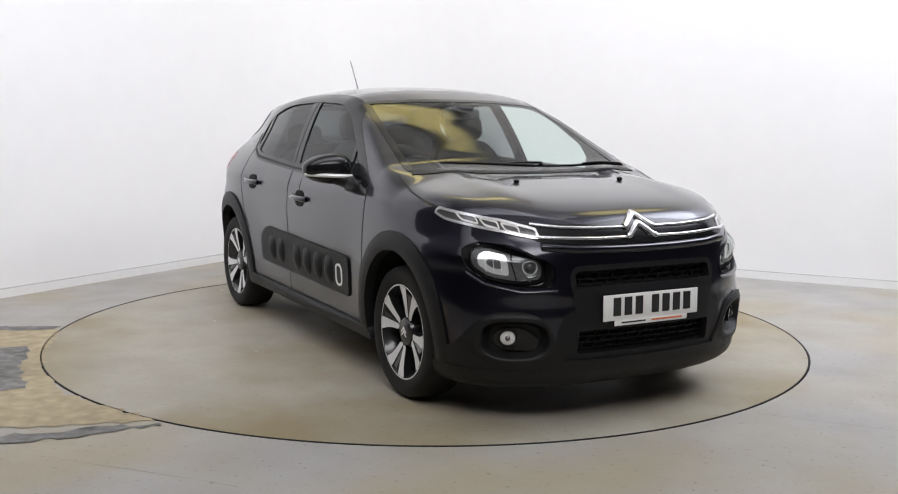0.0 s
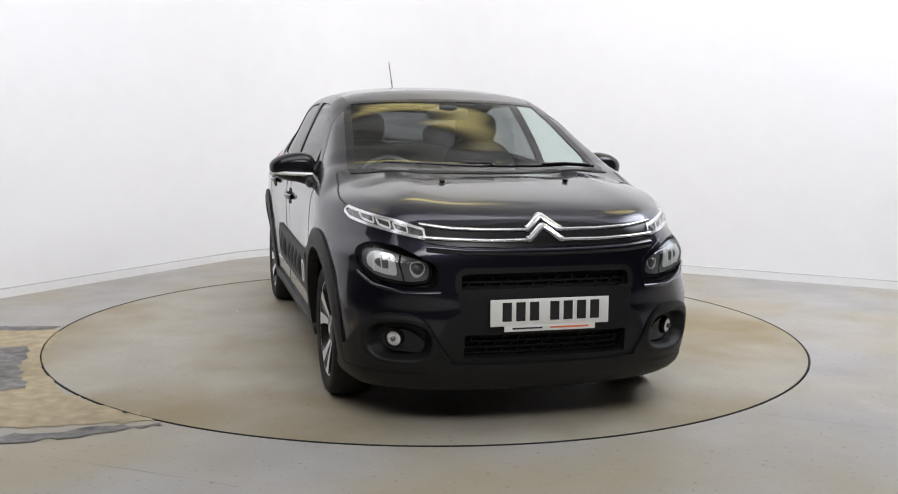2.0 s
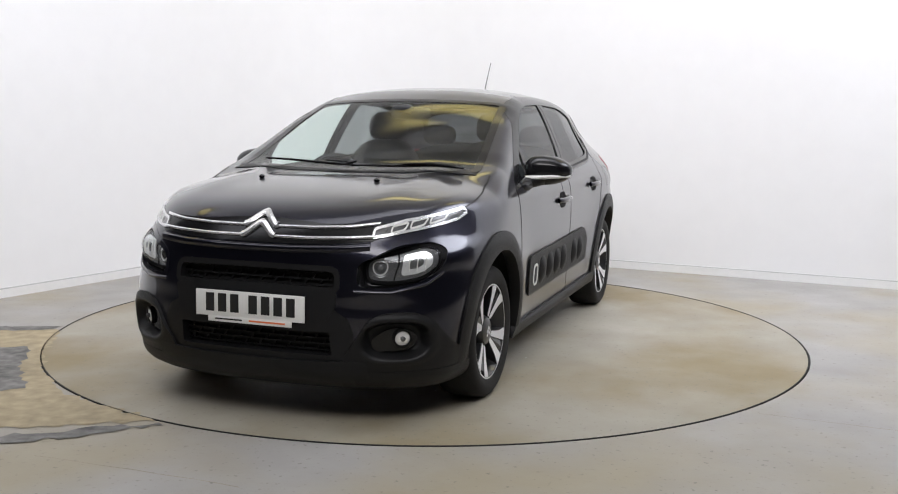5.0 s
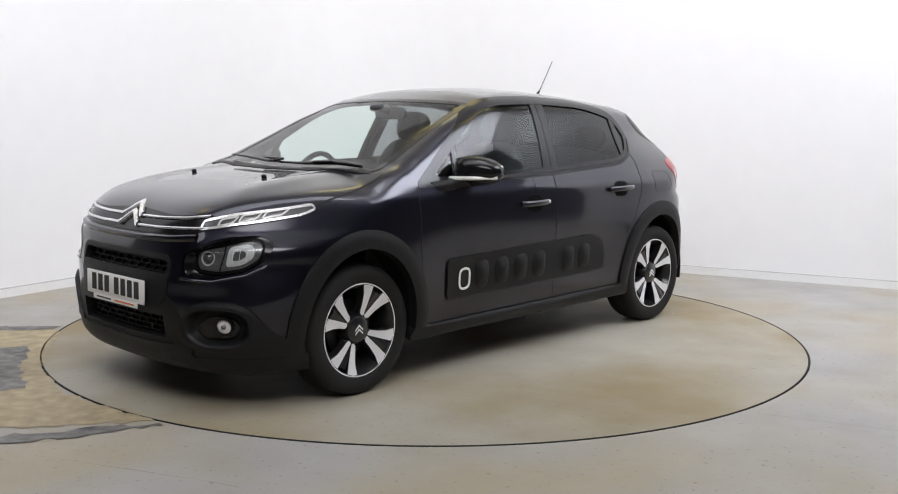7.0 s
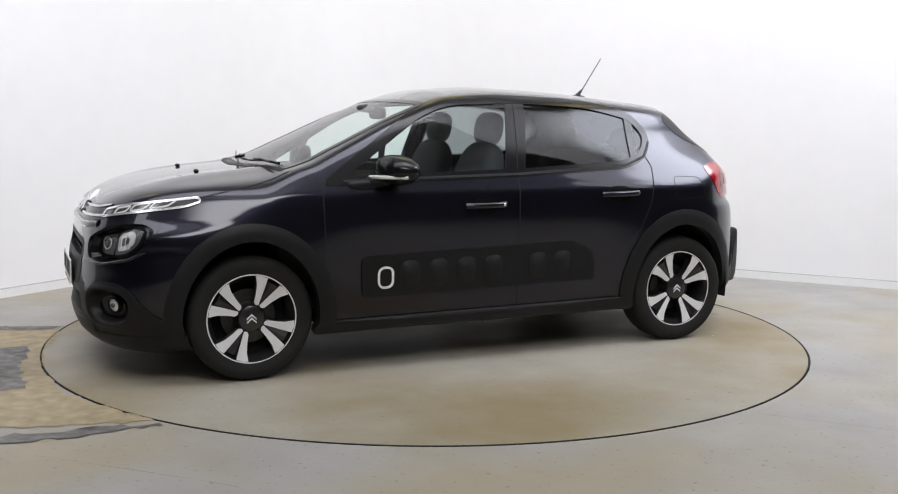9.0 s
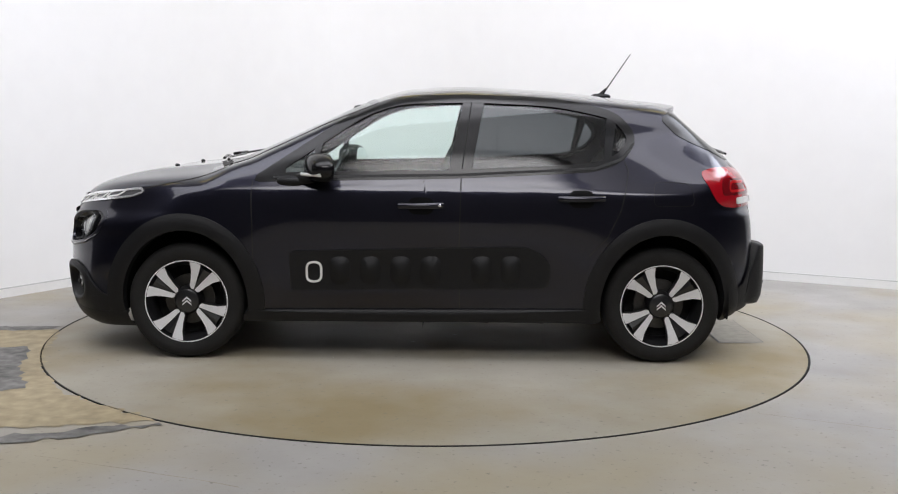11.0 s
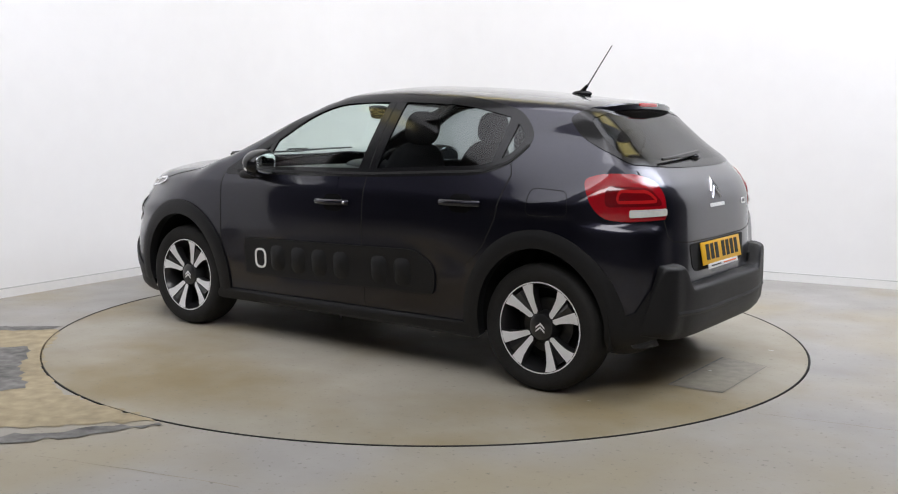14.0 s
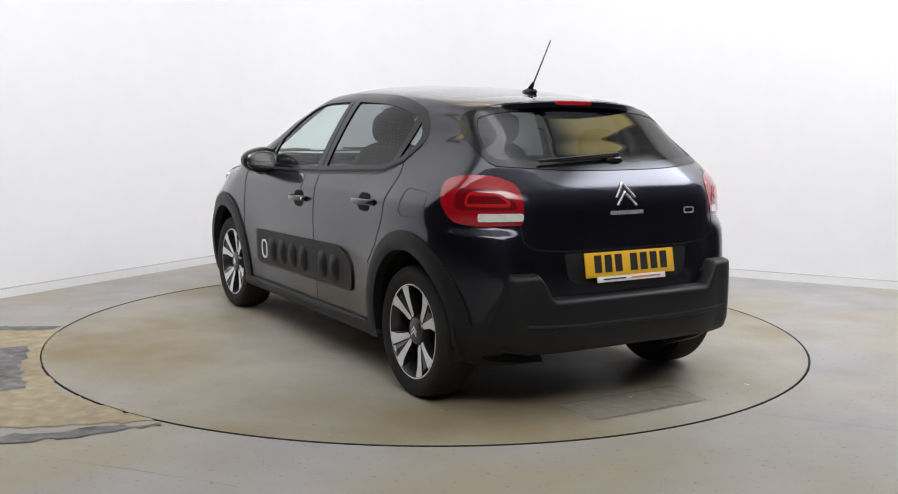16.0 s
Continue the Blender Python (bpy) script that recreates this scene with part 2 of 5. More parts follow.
def wall_line():
    r = 1.6
    half = math.acos(DIR_L.dot(DIR_R)) / 2
    cut = r / math.tan(half)
    a, b = CORNER + DIR_L * cut, CORNER + DIR_R * cut
    centre = CORNER + (DIR_L + DIR_R).normalized() * (r / math.sin(half))
    pts = [CORNER + DIR_L * 5.65]
    for i in range(17):
        v = (a - centre).lerp(b - centre, i / 16).normalized() * r
        pts.append(centre + v)
    pts.append(CORNER + DIR_R * 7.6)
    return pts, a, b, centre


def wall_strip(pts, z0, z1, thick):
    """Extrudes a run of floor points upward; thickness away from the room."""
    vs, fs = [], []
    m = len(pts)
    for k, p in enumerate(pts):
        d = (pts[min(k + 1, m - 1)] - pts[max(k - 1, 0)]).normalized()
        out = Vector((-d.y, d.x, 0))
        for z in (z0, z1):
            vs += [(p.x, p.y, z), (p.x + out.x * thick, p.y + out.y * thick, z)]
    for k in range(m - 1):
        a, b = 4 * k, 4 * k + 4
        fs += [(a, a + 2, b + 2, b), (a + 1, b + 1, b + 3, a + 3), (a + 2, a + 3, b + 3, b + 2), (a, b, b + 1, a + 1)]
    fs += [(0, 1, 3, 2), (4 * m - 4, 4 * m - 2, 4 * m - 1, 4 * m - 3)]
    return vs, fs


WPTS, _, _, _ = wall_line()
mid = len(WPTS) // 2
tagged(part("wall_left", wall_strip(WPTS[:mid + 1], 0, 6.6, 0.15), WALL), "smooth white painted studio wall", "wall", kind="structure")
tagged(part("wall_right", wall_strip(WPTS[mid:], 0, 6.6, 0.15), WALL), "smooth white painted studio wall", "wall", kind="structure")
tagged(part("baseboard", wall_strip(WPTS, 0, 0.06, -0.018), SKIRT), "white painted skirting board along the wall", "baseboard", kind="structure")
# Grey strip on the skirting: its thin shadow line is put into colour.
tagged(part("trim", wall_strip(WPTS, 0.061, 0.068, -0.014), material("skirting_shadow_grey", (0.50, 0.50, 0.49), 0.7, 0, 0.05, 30)), "thin grey strip coloured as the shadow line over the skirting", "trim", kind="structure")
tagged(part("wall_back", box(0, -9.2, 3.3, 22, 0.2, 6.6), DARKWALL), "dark wall behind the camera", "wall", kind="structure")
tagged(part("wall_far_left", box(-10.9, -1.2, 3.3, 0.2, 15.8, 6.6), DARKWALL), "dark wall of the hall beside the studio", "wall", kind="structure")
tagged(part("wall_far_right", box(10.9, -1.2, 3.3, 0.2, 15.8, 6.6), DARKWALL), "dark wall of the hall beside the studio", "wall", kind="structure")
tagged(part("ceiling", box(0, 0, 6.72, 22, 22, 0.2), CEIL), "dull warm grey ceiling", "ceiling", kind="structure")


def ceiling_light(at, sx, sy, mat, label):
    """A flat diffuser in a shallow frame under the ceiling."""
    ob = new("ceiling_light")
    ob.location = at
    tagged(ob, label, "ceiling light", "studio ceiling lights")
    frame_geo = join(box(0, sy, 0.03, 2 * sx + 0.08, 0.05, 0.10), box(0, -sy, 0.03, 2 * sx + 0.08, 0.05, 0.10), box(sx, 0, 0.03, 0.05, 2 * sy, 0.10), box(-sx, 0, 0.03, 0.05, 2 * sy, 0.10))
    part("frame", frame_geo, CEIL, ob)
    rise = 6.63 - at[2]
    for s in (-1, 1):
        part("hanger", box(s * sx, 0, rise / 2, 0.02, 0.02, rise), CEIL, ob)
    panel = part("diffuser", plane_grid(-1, 1, -1, 1, 0.0, 2, 2), mat, ob)
    panel.scale = (sx, sy, 1)
    return ob


LIT_WHITE = light_panel_material("lit_white_diffuser", (0.87, 0.90, 1.0), 10.0)
LIT_WARM = light_panel_material("lit_warm_diffuser", (1.0, 0.84, 0.32), 2.8)
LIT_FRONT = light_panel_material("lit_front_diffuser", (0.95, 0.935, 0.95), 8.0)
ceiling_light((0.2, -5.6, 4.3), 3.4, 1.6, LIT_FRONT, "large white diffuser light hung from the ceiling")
right_panel = ceiling_light((4.6, -0.3, 4.35), 1.7, 2.2, LIT_WHITE, "large white diffuser light hung from the ceiling")
right_panel.rotation_euler = (0, 0, radians(-32))
for at, sx, sy, turn in (((0.1, 2.42, 4.42), 1.25, 0.36, -4), ((3.0, 0.75, 4.42), 1.1, 0.55, 40), ((-3.05, -0.35, 3.85), 0.75, 0.22, 58)):
    warm = ceiling_light(at, sx, sy, LIT_WARM, "warm yellow diffuser light hung from the ceiling")
    warm.rotation_euler = (0, 0, radians(turn))

# ---- the car's surface: one smooth solid described by a few profile curves ----
def curve(*pairs):
    """A smooth monotone-safe curve through (in, out) pairs."""
    pairs = sorted(pairs)
    X, Y = np.array([p[0] for p in pairs], float), np.array([p[1] for p in pairs], float)
    h, d = np.diff(X), np.diff(Y) / np.diff(X)
    m = np.zeros_like(X)
    m[0], m[-1] = d[0], d[-1]
    for i in range(1, len(X) - 1):
        if d[i - 1] * d[i] > 0:
            w1, w2 = 2 * h[i] + h[i - 1], h[i] + 2 * h[i - 1]
            m[i] = (w1 + w2) / (w1 / d[i - 1] + w2 / d[i])

    def at(x):
        x = np.asarray(x, float)
        k = np.clip(np.searchsorted(X, x) - 1, 0, len(X) - 2)
        t = (x - X[k]) / h[k]
        lo, hi = t < 0, t > 1
        tc = np.clip(t, 0, 1)
        y = (1 + 2 * tc) * (1 - tc) ** 2 * Y[k] + tc * (1 - tc) ** 2 * h[k] * m[k] + tc ** 2 * (3 - 2 * tc) * Y[k + 1] + tc ** 2 * (tc - 1) * h[k] * m[k + 1]
        return y + np.where(lo, t * h[k] * m[0], 0) + np.where(hi, (t - 1) * h[k] * m[-1], 0)
    return at


TOP = curve((-2.1, 1.22), (-1.7, 1.315), (-1.4, 1.378), (-1.0, 1.430), (-0.6, 1.463), (-0.2, 1.477), (0.1, 1.458), (0.3, 1.402), (0.6, 1.268),
            (0.9, 1.131), (1.10, 1.047), (1.18, 1.030), (1.4, 1.007), (1.6, 0.979), (1.75, 0.948), (1.86, 0.915), (1.95, 0.872), (2.05, 0.80))
SIDE = curve((0.14, 0.765), (0.22, 0.805), (0.32, 0.823), (0.5, 0.838), (0.72, 0.843), (0.84, 0.839), (0.90, 0.832), (0.95, 0.814), (1.01, 0.790), (1.1, 0.756),
             (1.2, 0.711), (1.3, 0.660), (1.38, 0.610), (1.46, 0.52), (1.55, 0.38))
NOSE = curve((0.12, 1.89), (0.17, 1.96), (0.22, 2.005), (0.30, 2.035), (0.45, 2.05), (0.55, 2.040), (0.65, 2.018), (0.74, 2.005), (0.80, 1.985), (0.88, 1.955), (0.96, 1.91))
TAIL = curve((0.22, -1.70), (0.29, -1.805), (0.36, -1.832), (0.46, -1.838), (0.60, -1.832), (0.72, -1.822), (0.88, -1.812), (0.98, -1.780), (1.06, -1.720), (1.2, -1.560),
             (1.345, -1.395), (1.5, -1.235))

TAIL_END = curve((0.22, -1.72), (0.29, -1.84), (0.36, -1.865), (0.55, -1.865), (0.72, -1.856), (0.785, -1.842), (0.835, -1.806), (0.88, -1.802), (0.98, -1.780), (1.06, -1.720), (1.2, -1.560), (1.345, -1.395), (1.5, -1.235))


BEND = curve((0.15, 3.2), (0.50, 3.3), (0.66, 4.4), (0.80, 4.5), (1.0, 4.5))
SWEEP = curve((0.15, 0.130), (0.50, 0.130), (0.62, 0.118), (0.70, 0.112), (0.80, 0.156), (0.88, 0.182), (1.0, 0.20))


def ramp(t):
    t = np.clip(t, 0, 1)
    return t * t * (3 - 2 * t)


def solid(x, y, z):
    """Below 0 inside the car's outer skin, above 0 outside."""
    a = np.abs(y)
    screen = ramp((1.17 - x) / 0.24) * ramp((x - 0.05) / 0.35)
    roof = ramp((0.55 - x) / 0.5)
    bonnet = ramp((x - 0.95) / 0.25)
    crease = 0.012 * np.exp(-((a - 0.47) / 0.10) ** 2) * bonnet * ramp((1.9 - x) / 0.4)
    crown = 0.055 * roof * (a / 0.6) ** 2.4 + 0.042 * (a / 0.7) ** 3.2 * bonnet
    top = z - (TOP(x + 0.22 * a ** 2 * screen) - crown + crease)
    taper = 0.030 * np.clip((x - 0.85) / 0.9, 0, 1) ** 2 + 0.048 * np.clip((-0.9 - x) / 0.9, 0, 1) ** 2
    upper = ramp((z - 0.94) / 0.30)
    taper = taper + upper * (0.118 * np.clip((-0.6 - x) / 0.9, 0, 1) ** 1.3 + 0.03 * ramp((x - 0.1) / 0.9))
    swell = 0.036 * np.exp(-((x - 1.27) ** 2 + (z - 0.48) ** 2) / 0.12) + 0.028 * np.exp(-((x + 1.27) ** 2 + (z - 0.52) ** 2) / 0.12)
    haunch = 0.010 * np.exp(-((z - 0.90) / 0.06) ** 2) * ramp((-0.6 - x) / 0.6)
    dish = 0.012 * np.exp(-((z - 0.48) / 0.16) ** 2) * ramp((0.95 - np.abs(x)) / 0.35)
    flank = a - (SIDE(z) - taper + swell + haunch - dish)
    front = x - (NOSE(z) - SWEEP(z) * (a / 0.63) ** BEND(z))
    end = ramp((a - 0.50) / 0.17)
    back = ((1 - end) * TAIL(z) + end * TAIL_END(z) + (1 - upper) * 0.042 * (a / 0.57) ** 5.5 + upper * 0.080 * (a / 0.57) ** 3.5) - x
    k = 0.020 + 0.022 * ramp((x - 0.95) / 0.4)
    terms = np.stack([top, flank, front, back, 0.13 - z + 0 * x])
    peak = terms.max(0)
    return peak + k * np.log(np.exp((terms - peak) / k).sum(0))


def root(at, inner, outer, steps=34):
    lo, hi = np.array(inner, float), np.array(outer, float)
    for _ in range(steps):
        m = (lo + hi) / 2
        ins = solid(*at(m)) < 0
        lo, hi = np.where(ins, m, lo), np.where(ins, hi, m)
    return (lo + hi) / 2


def outward(x, y, z):
    """The skin's unit normal."""
    e = 2e-3
    n = np.stack([solid(x + e, y, z) - solid(x - e, y, z), solid(x, y + e, z) - solid(x, y - e, z), solid(x, y, z + e) - solid(x, y, z - e)], -1)
    return n / (np.linalg.norm(n, axis=-1, keepdims=True) + 1e-12)


AXIS = {"CF": (1.15, 0.28), "CB": (-1.10, 0.30)}


def onto(view, a, b, off=0.0):
    """Points of the skin under (a, b) of a view, moved out by off. L: x, z seen from the left; F, B: y, z from ahead, behind; T: x, y from above;
    S: x and the angle up from the side, for shoulder lines; CF, CB: angle round an upright axis and z, for what wraps round a corner."""
    a, b = np.asarray(a, float), np.asarray(b, float)
    one = np.ones_like(a)
    if view == "L":
        t = root(lambda m: (a, m, b), 0.2 * one, 1.1 * one)
        p = np.stack([a, t, b], -1)
    elif view == "F":
        t = root(lambda m: (m, a, b), 1.0 * one, 2.3 * one)
        p = np.stack([t, a, b], -1)
    elif view == "B":
        t = root(lambda m: (m, a, b), -0.9 * one, -2.3 * one)
        p = np.stack([t, a, b], -1)
    elif view == "T":
        t = root(lambda m: (a, b, m), 0.7 * one, 1.8 * one)
        p = np.stack([a, b, t], -1)
    elif view == "S":
        t = root(lambda m: (a, m * np.cos(b), 0.62 + m * np.sin(b)), 0.05 * one, 1.5 * one)
        p = np.stack([a, t * np.cos(b), 0.62 + t * np.sin(b)], -1)
    else:
        cx, cy = AXIS[view]
        t = root(lambda m: (cx + m * np.cos(a), cy + m * np.sin(a), b), 0.05 * one, 1.6 * one)
        p = np.stack([cx + t * np.cos(a), cy + t * np.sin(a), b], -1)
    n = outward(p[..., 0], p[..., 1], p[..., 2])
    return p + n * np.asarray(off)[..., None] if np.ndim(off) else p + n * off


def spun(view, x, y, z):
    """(angle, z) in a corner view for a place near the skin."""
    cx, cy = AXIS[view]
    return math.atan2(y - cy, x - cx), z


def rounded(points, radius, n=6):
    """A closed outline with rounded corners; radius a number or one per corner."""
    pts = [Vector((p[0], p[1])) for p in points]
    out = []
    for i, p in enumerate(pts):
        a, b = pts[i - 1] - p, pts[(i + 1) % len(pts)] - p
        r = radius[i] if isinstance(radius, (list, tuple)) else radius
        cut = min(r, a.length * 0.49, b.length * 0.49)
        s, e = p + a.normalized() * cut, p + b.normalized() * cut
        for k in range(n + 1):
            t = k / n
            out.append(((1 - t) ** 2 * s + 2 * t * (1 - t) * p + t * t * e)[:])
    return out


def evenly(points, step, closed=True):
    p = np.array(points + [points[0]] if closed else points, float)
    seg = np.r_[0, np.cumsum(np.linalg.norm(np.diff(p, axis=0), axis=1))]
    n = max(8, int(seg[-1] / step))
    s = np.linspace(0, seg[-1], n, endpoint=not closed)
    return np.stack([np.interp(s, seg, p[:, i]) for i in range(p.shape[1])], -1)


def patch(view, outline, off=0.004, thick=0.012, step=0.02, rings=9, dome=0.0, hole=None, shape=None):
    """A solid panel that follows the skin under a closed outline, with a turned-in edge. dome: how far its middle stands out (or in);
    shape: a further offset from place and from the share of the way to the edge."""
    o = evenly(outline, step)
    c = np.array(hole) if hole is not None else (o.min(0) + o.max(0)) / 2
    fr = np.linspace(0, 1, rings + 1)[1:]
    grid = c + fr[:, None, None] * (o - c)[None]
    bulge = off + dome * (1 - fr[:, None] ** 2) * np.ones((1, len(o)))
    sink = (lambda a, b, f: 0.0) if shape is None else shape
    bulge = bulge + sink(grid[..., 0], grid[..., 1], fr[:, None])
    P = onto(view, grid[..., 0], grid[..., 1], bulge)
    mid_p = onto(view, np.array([c[0]]), np.array([c[1]]), np.array([off + dome]) + sink(c[:1], c[1:], 0.0))
    edge = onto(view, o[:, 0], o[:, 1], off - thick + sink(o[:, 0], o[:, 1], 1.0))
    n = len(o)
    vs = [tuple(mid_p[0])] + [tuple(v) for v in P.reshape(-1, 3)] + [tuple(v) for v in edge]
    fs = []
    for i in range(n):
        j = (i + 1) % n
        fs.append((0, 1 + i, 1 + j))
        for r in range(rings):
            a, b = 1 + r * n, 1 + (r + 1) * n
            fs.append((a + i, b + i, b + j, a + j))
    return oriented(vs, fs, view)


def oriented(vs, fs, view):
    """Turns the faces outward for the view."""
    v = np.array(vs)
    a, b, c = v[fs[0][0]], v[fs[0][1]], v[fs[0][2]]
    n = np.cross(b - a, c - a)
    way = {"L": (0, 1, 0), "F": (1, 0, 0), "B": (-1, 0, 0), "T": (0, 0, 1), "S": (0, 1, 1), "CF": (1, 1, 0), "CB": (-1, 1, 0)}[view]
    return (vs, [tuple(reversed(f)) for f in fs]) if np.dot(n, way) < 0 else (vs, fs)


def band(view, line, w_in, w_out, off=0.004, thick=0.012, step=0.015, closed=True, crown=0.0, shape=None):
    """A strip along a line on the skin, from w_in to w_out to the side of it, with turned-in edges."""
    l = evenly(line, step, closed)
    d = np.roll(l, -1, 0) - np.roll(l, 1, 0) if closed else np.gradient(l, axis=0)
    d = d / (np.linalg.norm(d, axis=1, keepdims=True) + 1e-12)
    nrm = np.stack([d[:, 1], -d[:, 0]], -1)
    area = np.sum(l[:, 0] * np.roll(l[:, 1], -1) - l[:, 1] * np.roll(l[:, 0], -1))
    if closed and area < 0:
        nrm = -nrm
    m = len(l)
    cols = [(w_in, off - thick)] + [(w_in + (w_out - w_in) * k / 4, off + crown * math.sin(math.pi * k / 4)) for k in range(5)] + [(w_out, off - thick)]
    vs = []
    for w, o in cols:
        q = l + nrm * w
        vs += [tuple(v) for v in onto(view, q[:, 0], q[:, 1], o if shape is None else o + shape(q[:, 0], q[:, 1], 1.0))]
    fs = []
    for c in range(len(cols) - 1):
        for i in range(m if closed else m - 1):
            j = (i + 1) % m
            fs.append((c * m + i, (c + 1) * m + i, (c + 1) * m + j, c * m + j))
    g = 2 * m
    k = 2 * (m if closed else m - 1)
    vs2, f2 = oriented(vs, fs[k:] + fs[:k], view)
    return vs2, f2


def inside(poly, x, z):
    """Which points lie in a closed outline."""
    p = np.array(poly)
    q = np.roll(p, -1, 0)
    hit = np.zeros(np.shape(x), bool)
    for (x0, z0), (x1, z1) in zip(p, q):
        c = (z0 > z) != (z1 > z)
        with np.errstate(divide="ignore", invalid="ignore"):
            hit ^= c & (x < (x1 - x0) * (z - z0) / (z1 - z0 + 1e-15) + x0)
    return hit


# ---- outlines on the skin ----
WIN_FRONT = rounded([(0.800, 0.985), (0.335, 1.300), (0.16, 1.365), (-0.205, 1.388), (-0.125, 1.008)], [0.02, 0.2, 0.1, 0.015, 0.015])
WIN_REAR = rounded([(-0.31, 1.388), (-0.70, 1.372), (-0.985, 1.305), (-0.955, 1.080), (-0.90, 1.055), (-0.235, 1.018)], [0.02, 0.3, 0.02, 0.02, 0.08, 0.015])
WIN_QUARTER = rounded([(-1.02, 1.297), (-1.075, 1.255), (-1.105, 1.19), (-1.05, 1.115), (-0.975, 1.085)], [0.015, 0.03, 0.04, 0.05, 0.015])
DLO = rounded([(0.90, 0.962), (0.36, 1.325), (0.15, 1.40), (-0.25, 1.412), (-0.72, 1.395), (-1.03, 1.325), (-1.13, 1.20), (-1.05, 1.085), (-0.90, 1.030), (-0.2, 0.992)],
              [0.03, 0.25, 0.15, 0.1, 0.3, 0.12, 0.08, 0.08, 0.1, 0.1])
SCREEN_LINE = rounded([(1.165, 0.0), (1.145, 0.30), (1.045, 0.655), (0.275, 0.552), (0.325, 0.28), (0.335, 0.0), (0.325, -0.28), (0.275, -0.552), (1.045, -0.655), (1.145, -0.30)],
                      [0.2, 0.25, 0.03, 0.03, 0.2, 0.2, 0.2, 0.03, 0.03, 0.25])
REAR_LINE = rounded([(0.0, 1.36), (0.38, 1.352), (0.555, 1.318), (0.612, 1.14), (0.600, 1.098), (0.30, 1.079), (0.0, 1.075), (-0.30, 1.079), (-0.600, 1.098), (-0.612, 1.14), (-0.555, 1.318), (-0.38, 1.352)],
                    [0.1, 0.1, 0.05, 0.05, 0.03, 0.1, 0.1, 0.1, 0.03, 0.05, 0.05, 0.1])
HUB_F, HUB_R, HUB_Z = 1.27, -1.27, 0.308
GRILLE_UP = rounded([(-0.385, 0.680), (0.385, 0.680), (0.385, 0.586), (-0.385, 0.586)], [0.05, 0.05, 0.02, 0.02])
GRILLE_LOW = rounded([(-0.37, 0.432), (0.37, 0.432), (0.375, 0.300), (-0.375, 0.300)], [0.02, 0.02, 0.03, 0.03])

def wrap(view, *pts):
    """(angle, z) of places near the skin; in front the skin itself gives their x."""
    out = []
    for x, y, z in pts:
        if view == "CF" and y < 0.79:
            x = float(onto("F", [y], [z])[0][0])
        out.append(spun(view, x, y, z))
    return out


def oval(view, at, rz, ra, n=28):
    """A round outline in a corner view."""
    a0, z0 = wrap(view, at)[0]
    return [(a0 + ra * math.cos(2 * math.pi * i / n), z0 + rz * math.sin(2 * math.pi * i / n)) for i in range(n)]


HEAD = [(1.915, 0.498, 0.720), (1.86, 0.60, 0.762), (1.80, 0.68, 0.770), (1.785, 0.730, 0.745), (1.78, 0.740, 0.690), (1.80, 0.70, 0.640), (1.86, 0.60, 0.620), (1.915, 0.498, 0.634)]
HEAD_R = [0.07, 0.08, 0.06, 0.05, 0.05, 0.06, 0.08, 0.06]
POCKET = [(1.95, 0.440, 0.705), (1.87, 0.59, 0.790), (1.79, 0.70, 0.796), (1.72, 0.757, 0.755), (1.71, 0.760, 0.670), (1.78, 0.710, 0.612), (1.87, 0.59, 0.584), (1.95, 0.450, 0.588)]
POCKET_LINE = rounded(wrap("CF", *POCKET), 0.08)
A_OUT, A_IN = wrap("CF", HEAD[4])[0][0], wrap("CF", HEAD[0])[0][0]
PX = float(np.mean([p[0] for p in POCKET_LINE]))

FA, FB = wrap("CF", (1.95, 0.715, 0.38))[0][0], wrap("CF", (1.95, 0.495, 0.38))[0][0]


def fog_round(a, b):
    return np.abs((a - (FA + FB) / 2) / ((FA - FB) / 2 + 0.02)) ** 2.6 + np.abs((b - 0.382) / 0.082) ** 2.6


def fog_sink(a, b, f):
    """A rounded hollow in the surround, round the fog lamp."""
    e = fog_round(a, b)
    rim = 0.006 * np.exp(-((np.sqrt(e) - 1.15) / 0.22) ** 2)
    return rim - 0.055 * ramp((1 - e) / 0.55)


car = new("car")
tagged(car, "glossy black five-door hatchback with black plastic cladding, on the turntable", "car")


# ---- shell ----
def shell_grid(nu, nphi):
    u = np.linspace(-1, 1, nu)
    phi = np.linspace(-math.pi, math.pi, nphi + 1)
    au = np.abs(u)
    s = np.clip((au - 0.42) / 0.58, 0, 1)
    psi = np.sign(u) * (math.pi / 2) * s ** 1.15 * 0.999
    xa = np.where(u > 0, 1.40, 1.25) * np.sign(u) * np.clip(au / 0.62, 0, 1)
    za = np.where(u > 0, 0.56, 0.66) + 0.1 * (1 - np.clip(au / 0.6, 0, 1))
    U, PH = np.meshgrid(np.arange(nu), phi, indexing="ij")
    XA, ZA, PS = xa[U], za[U], psi[U]
    dx, dy, dz = np.sin(PS), np.cos(PS) * np.sin(PH), np.cos(PS) * np.cos(PH)
    t = root(lambda m: (XA + m * dx, m * dy, ZA + m * dz), 0.02 + 0 * XA, 2.5 + 0 * XA)
    return np.stack([XA + t * dx, t * dy, ZA + t * dz], -1)


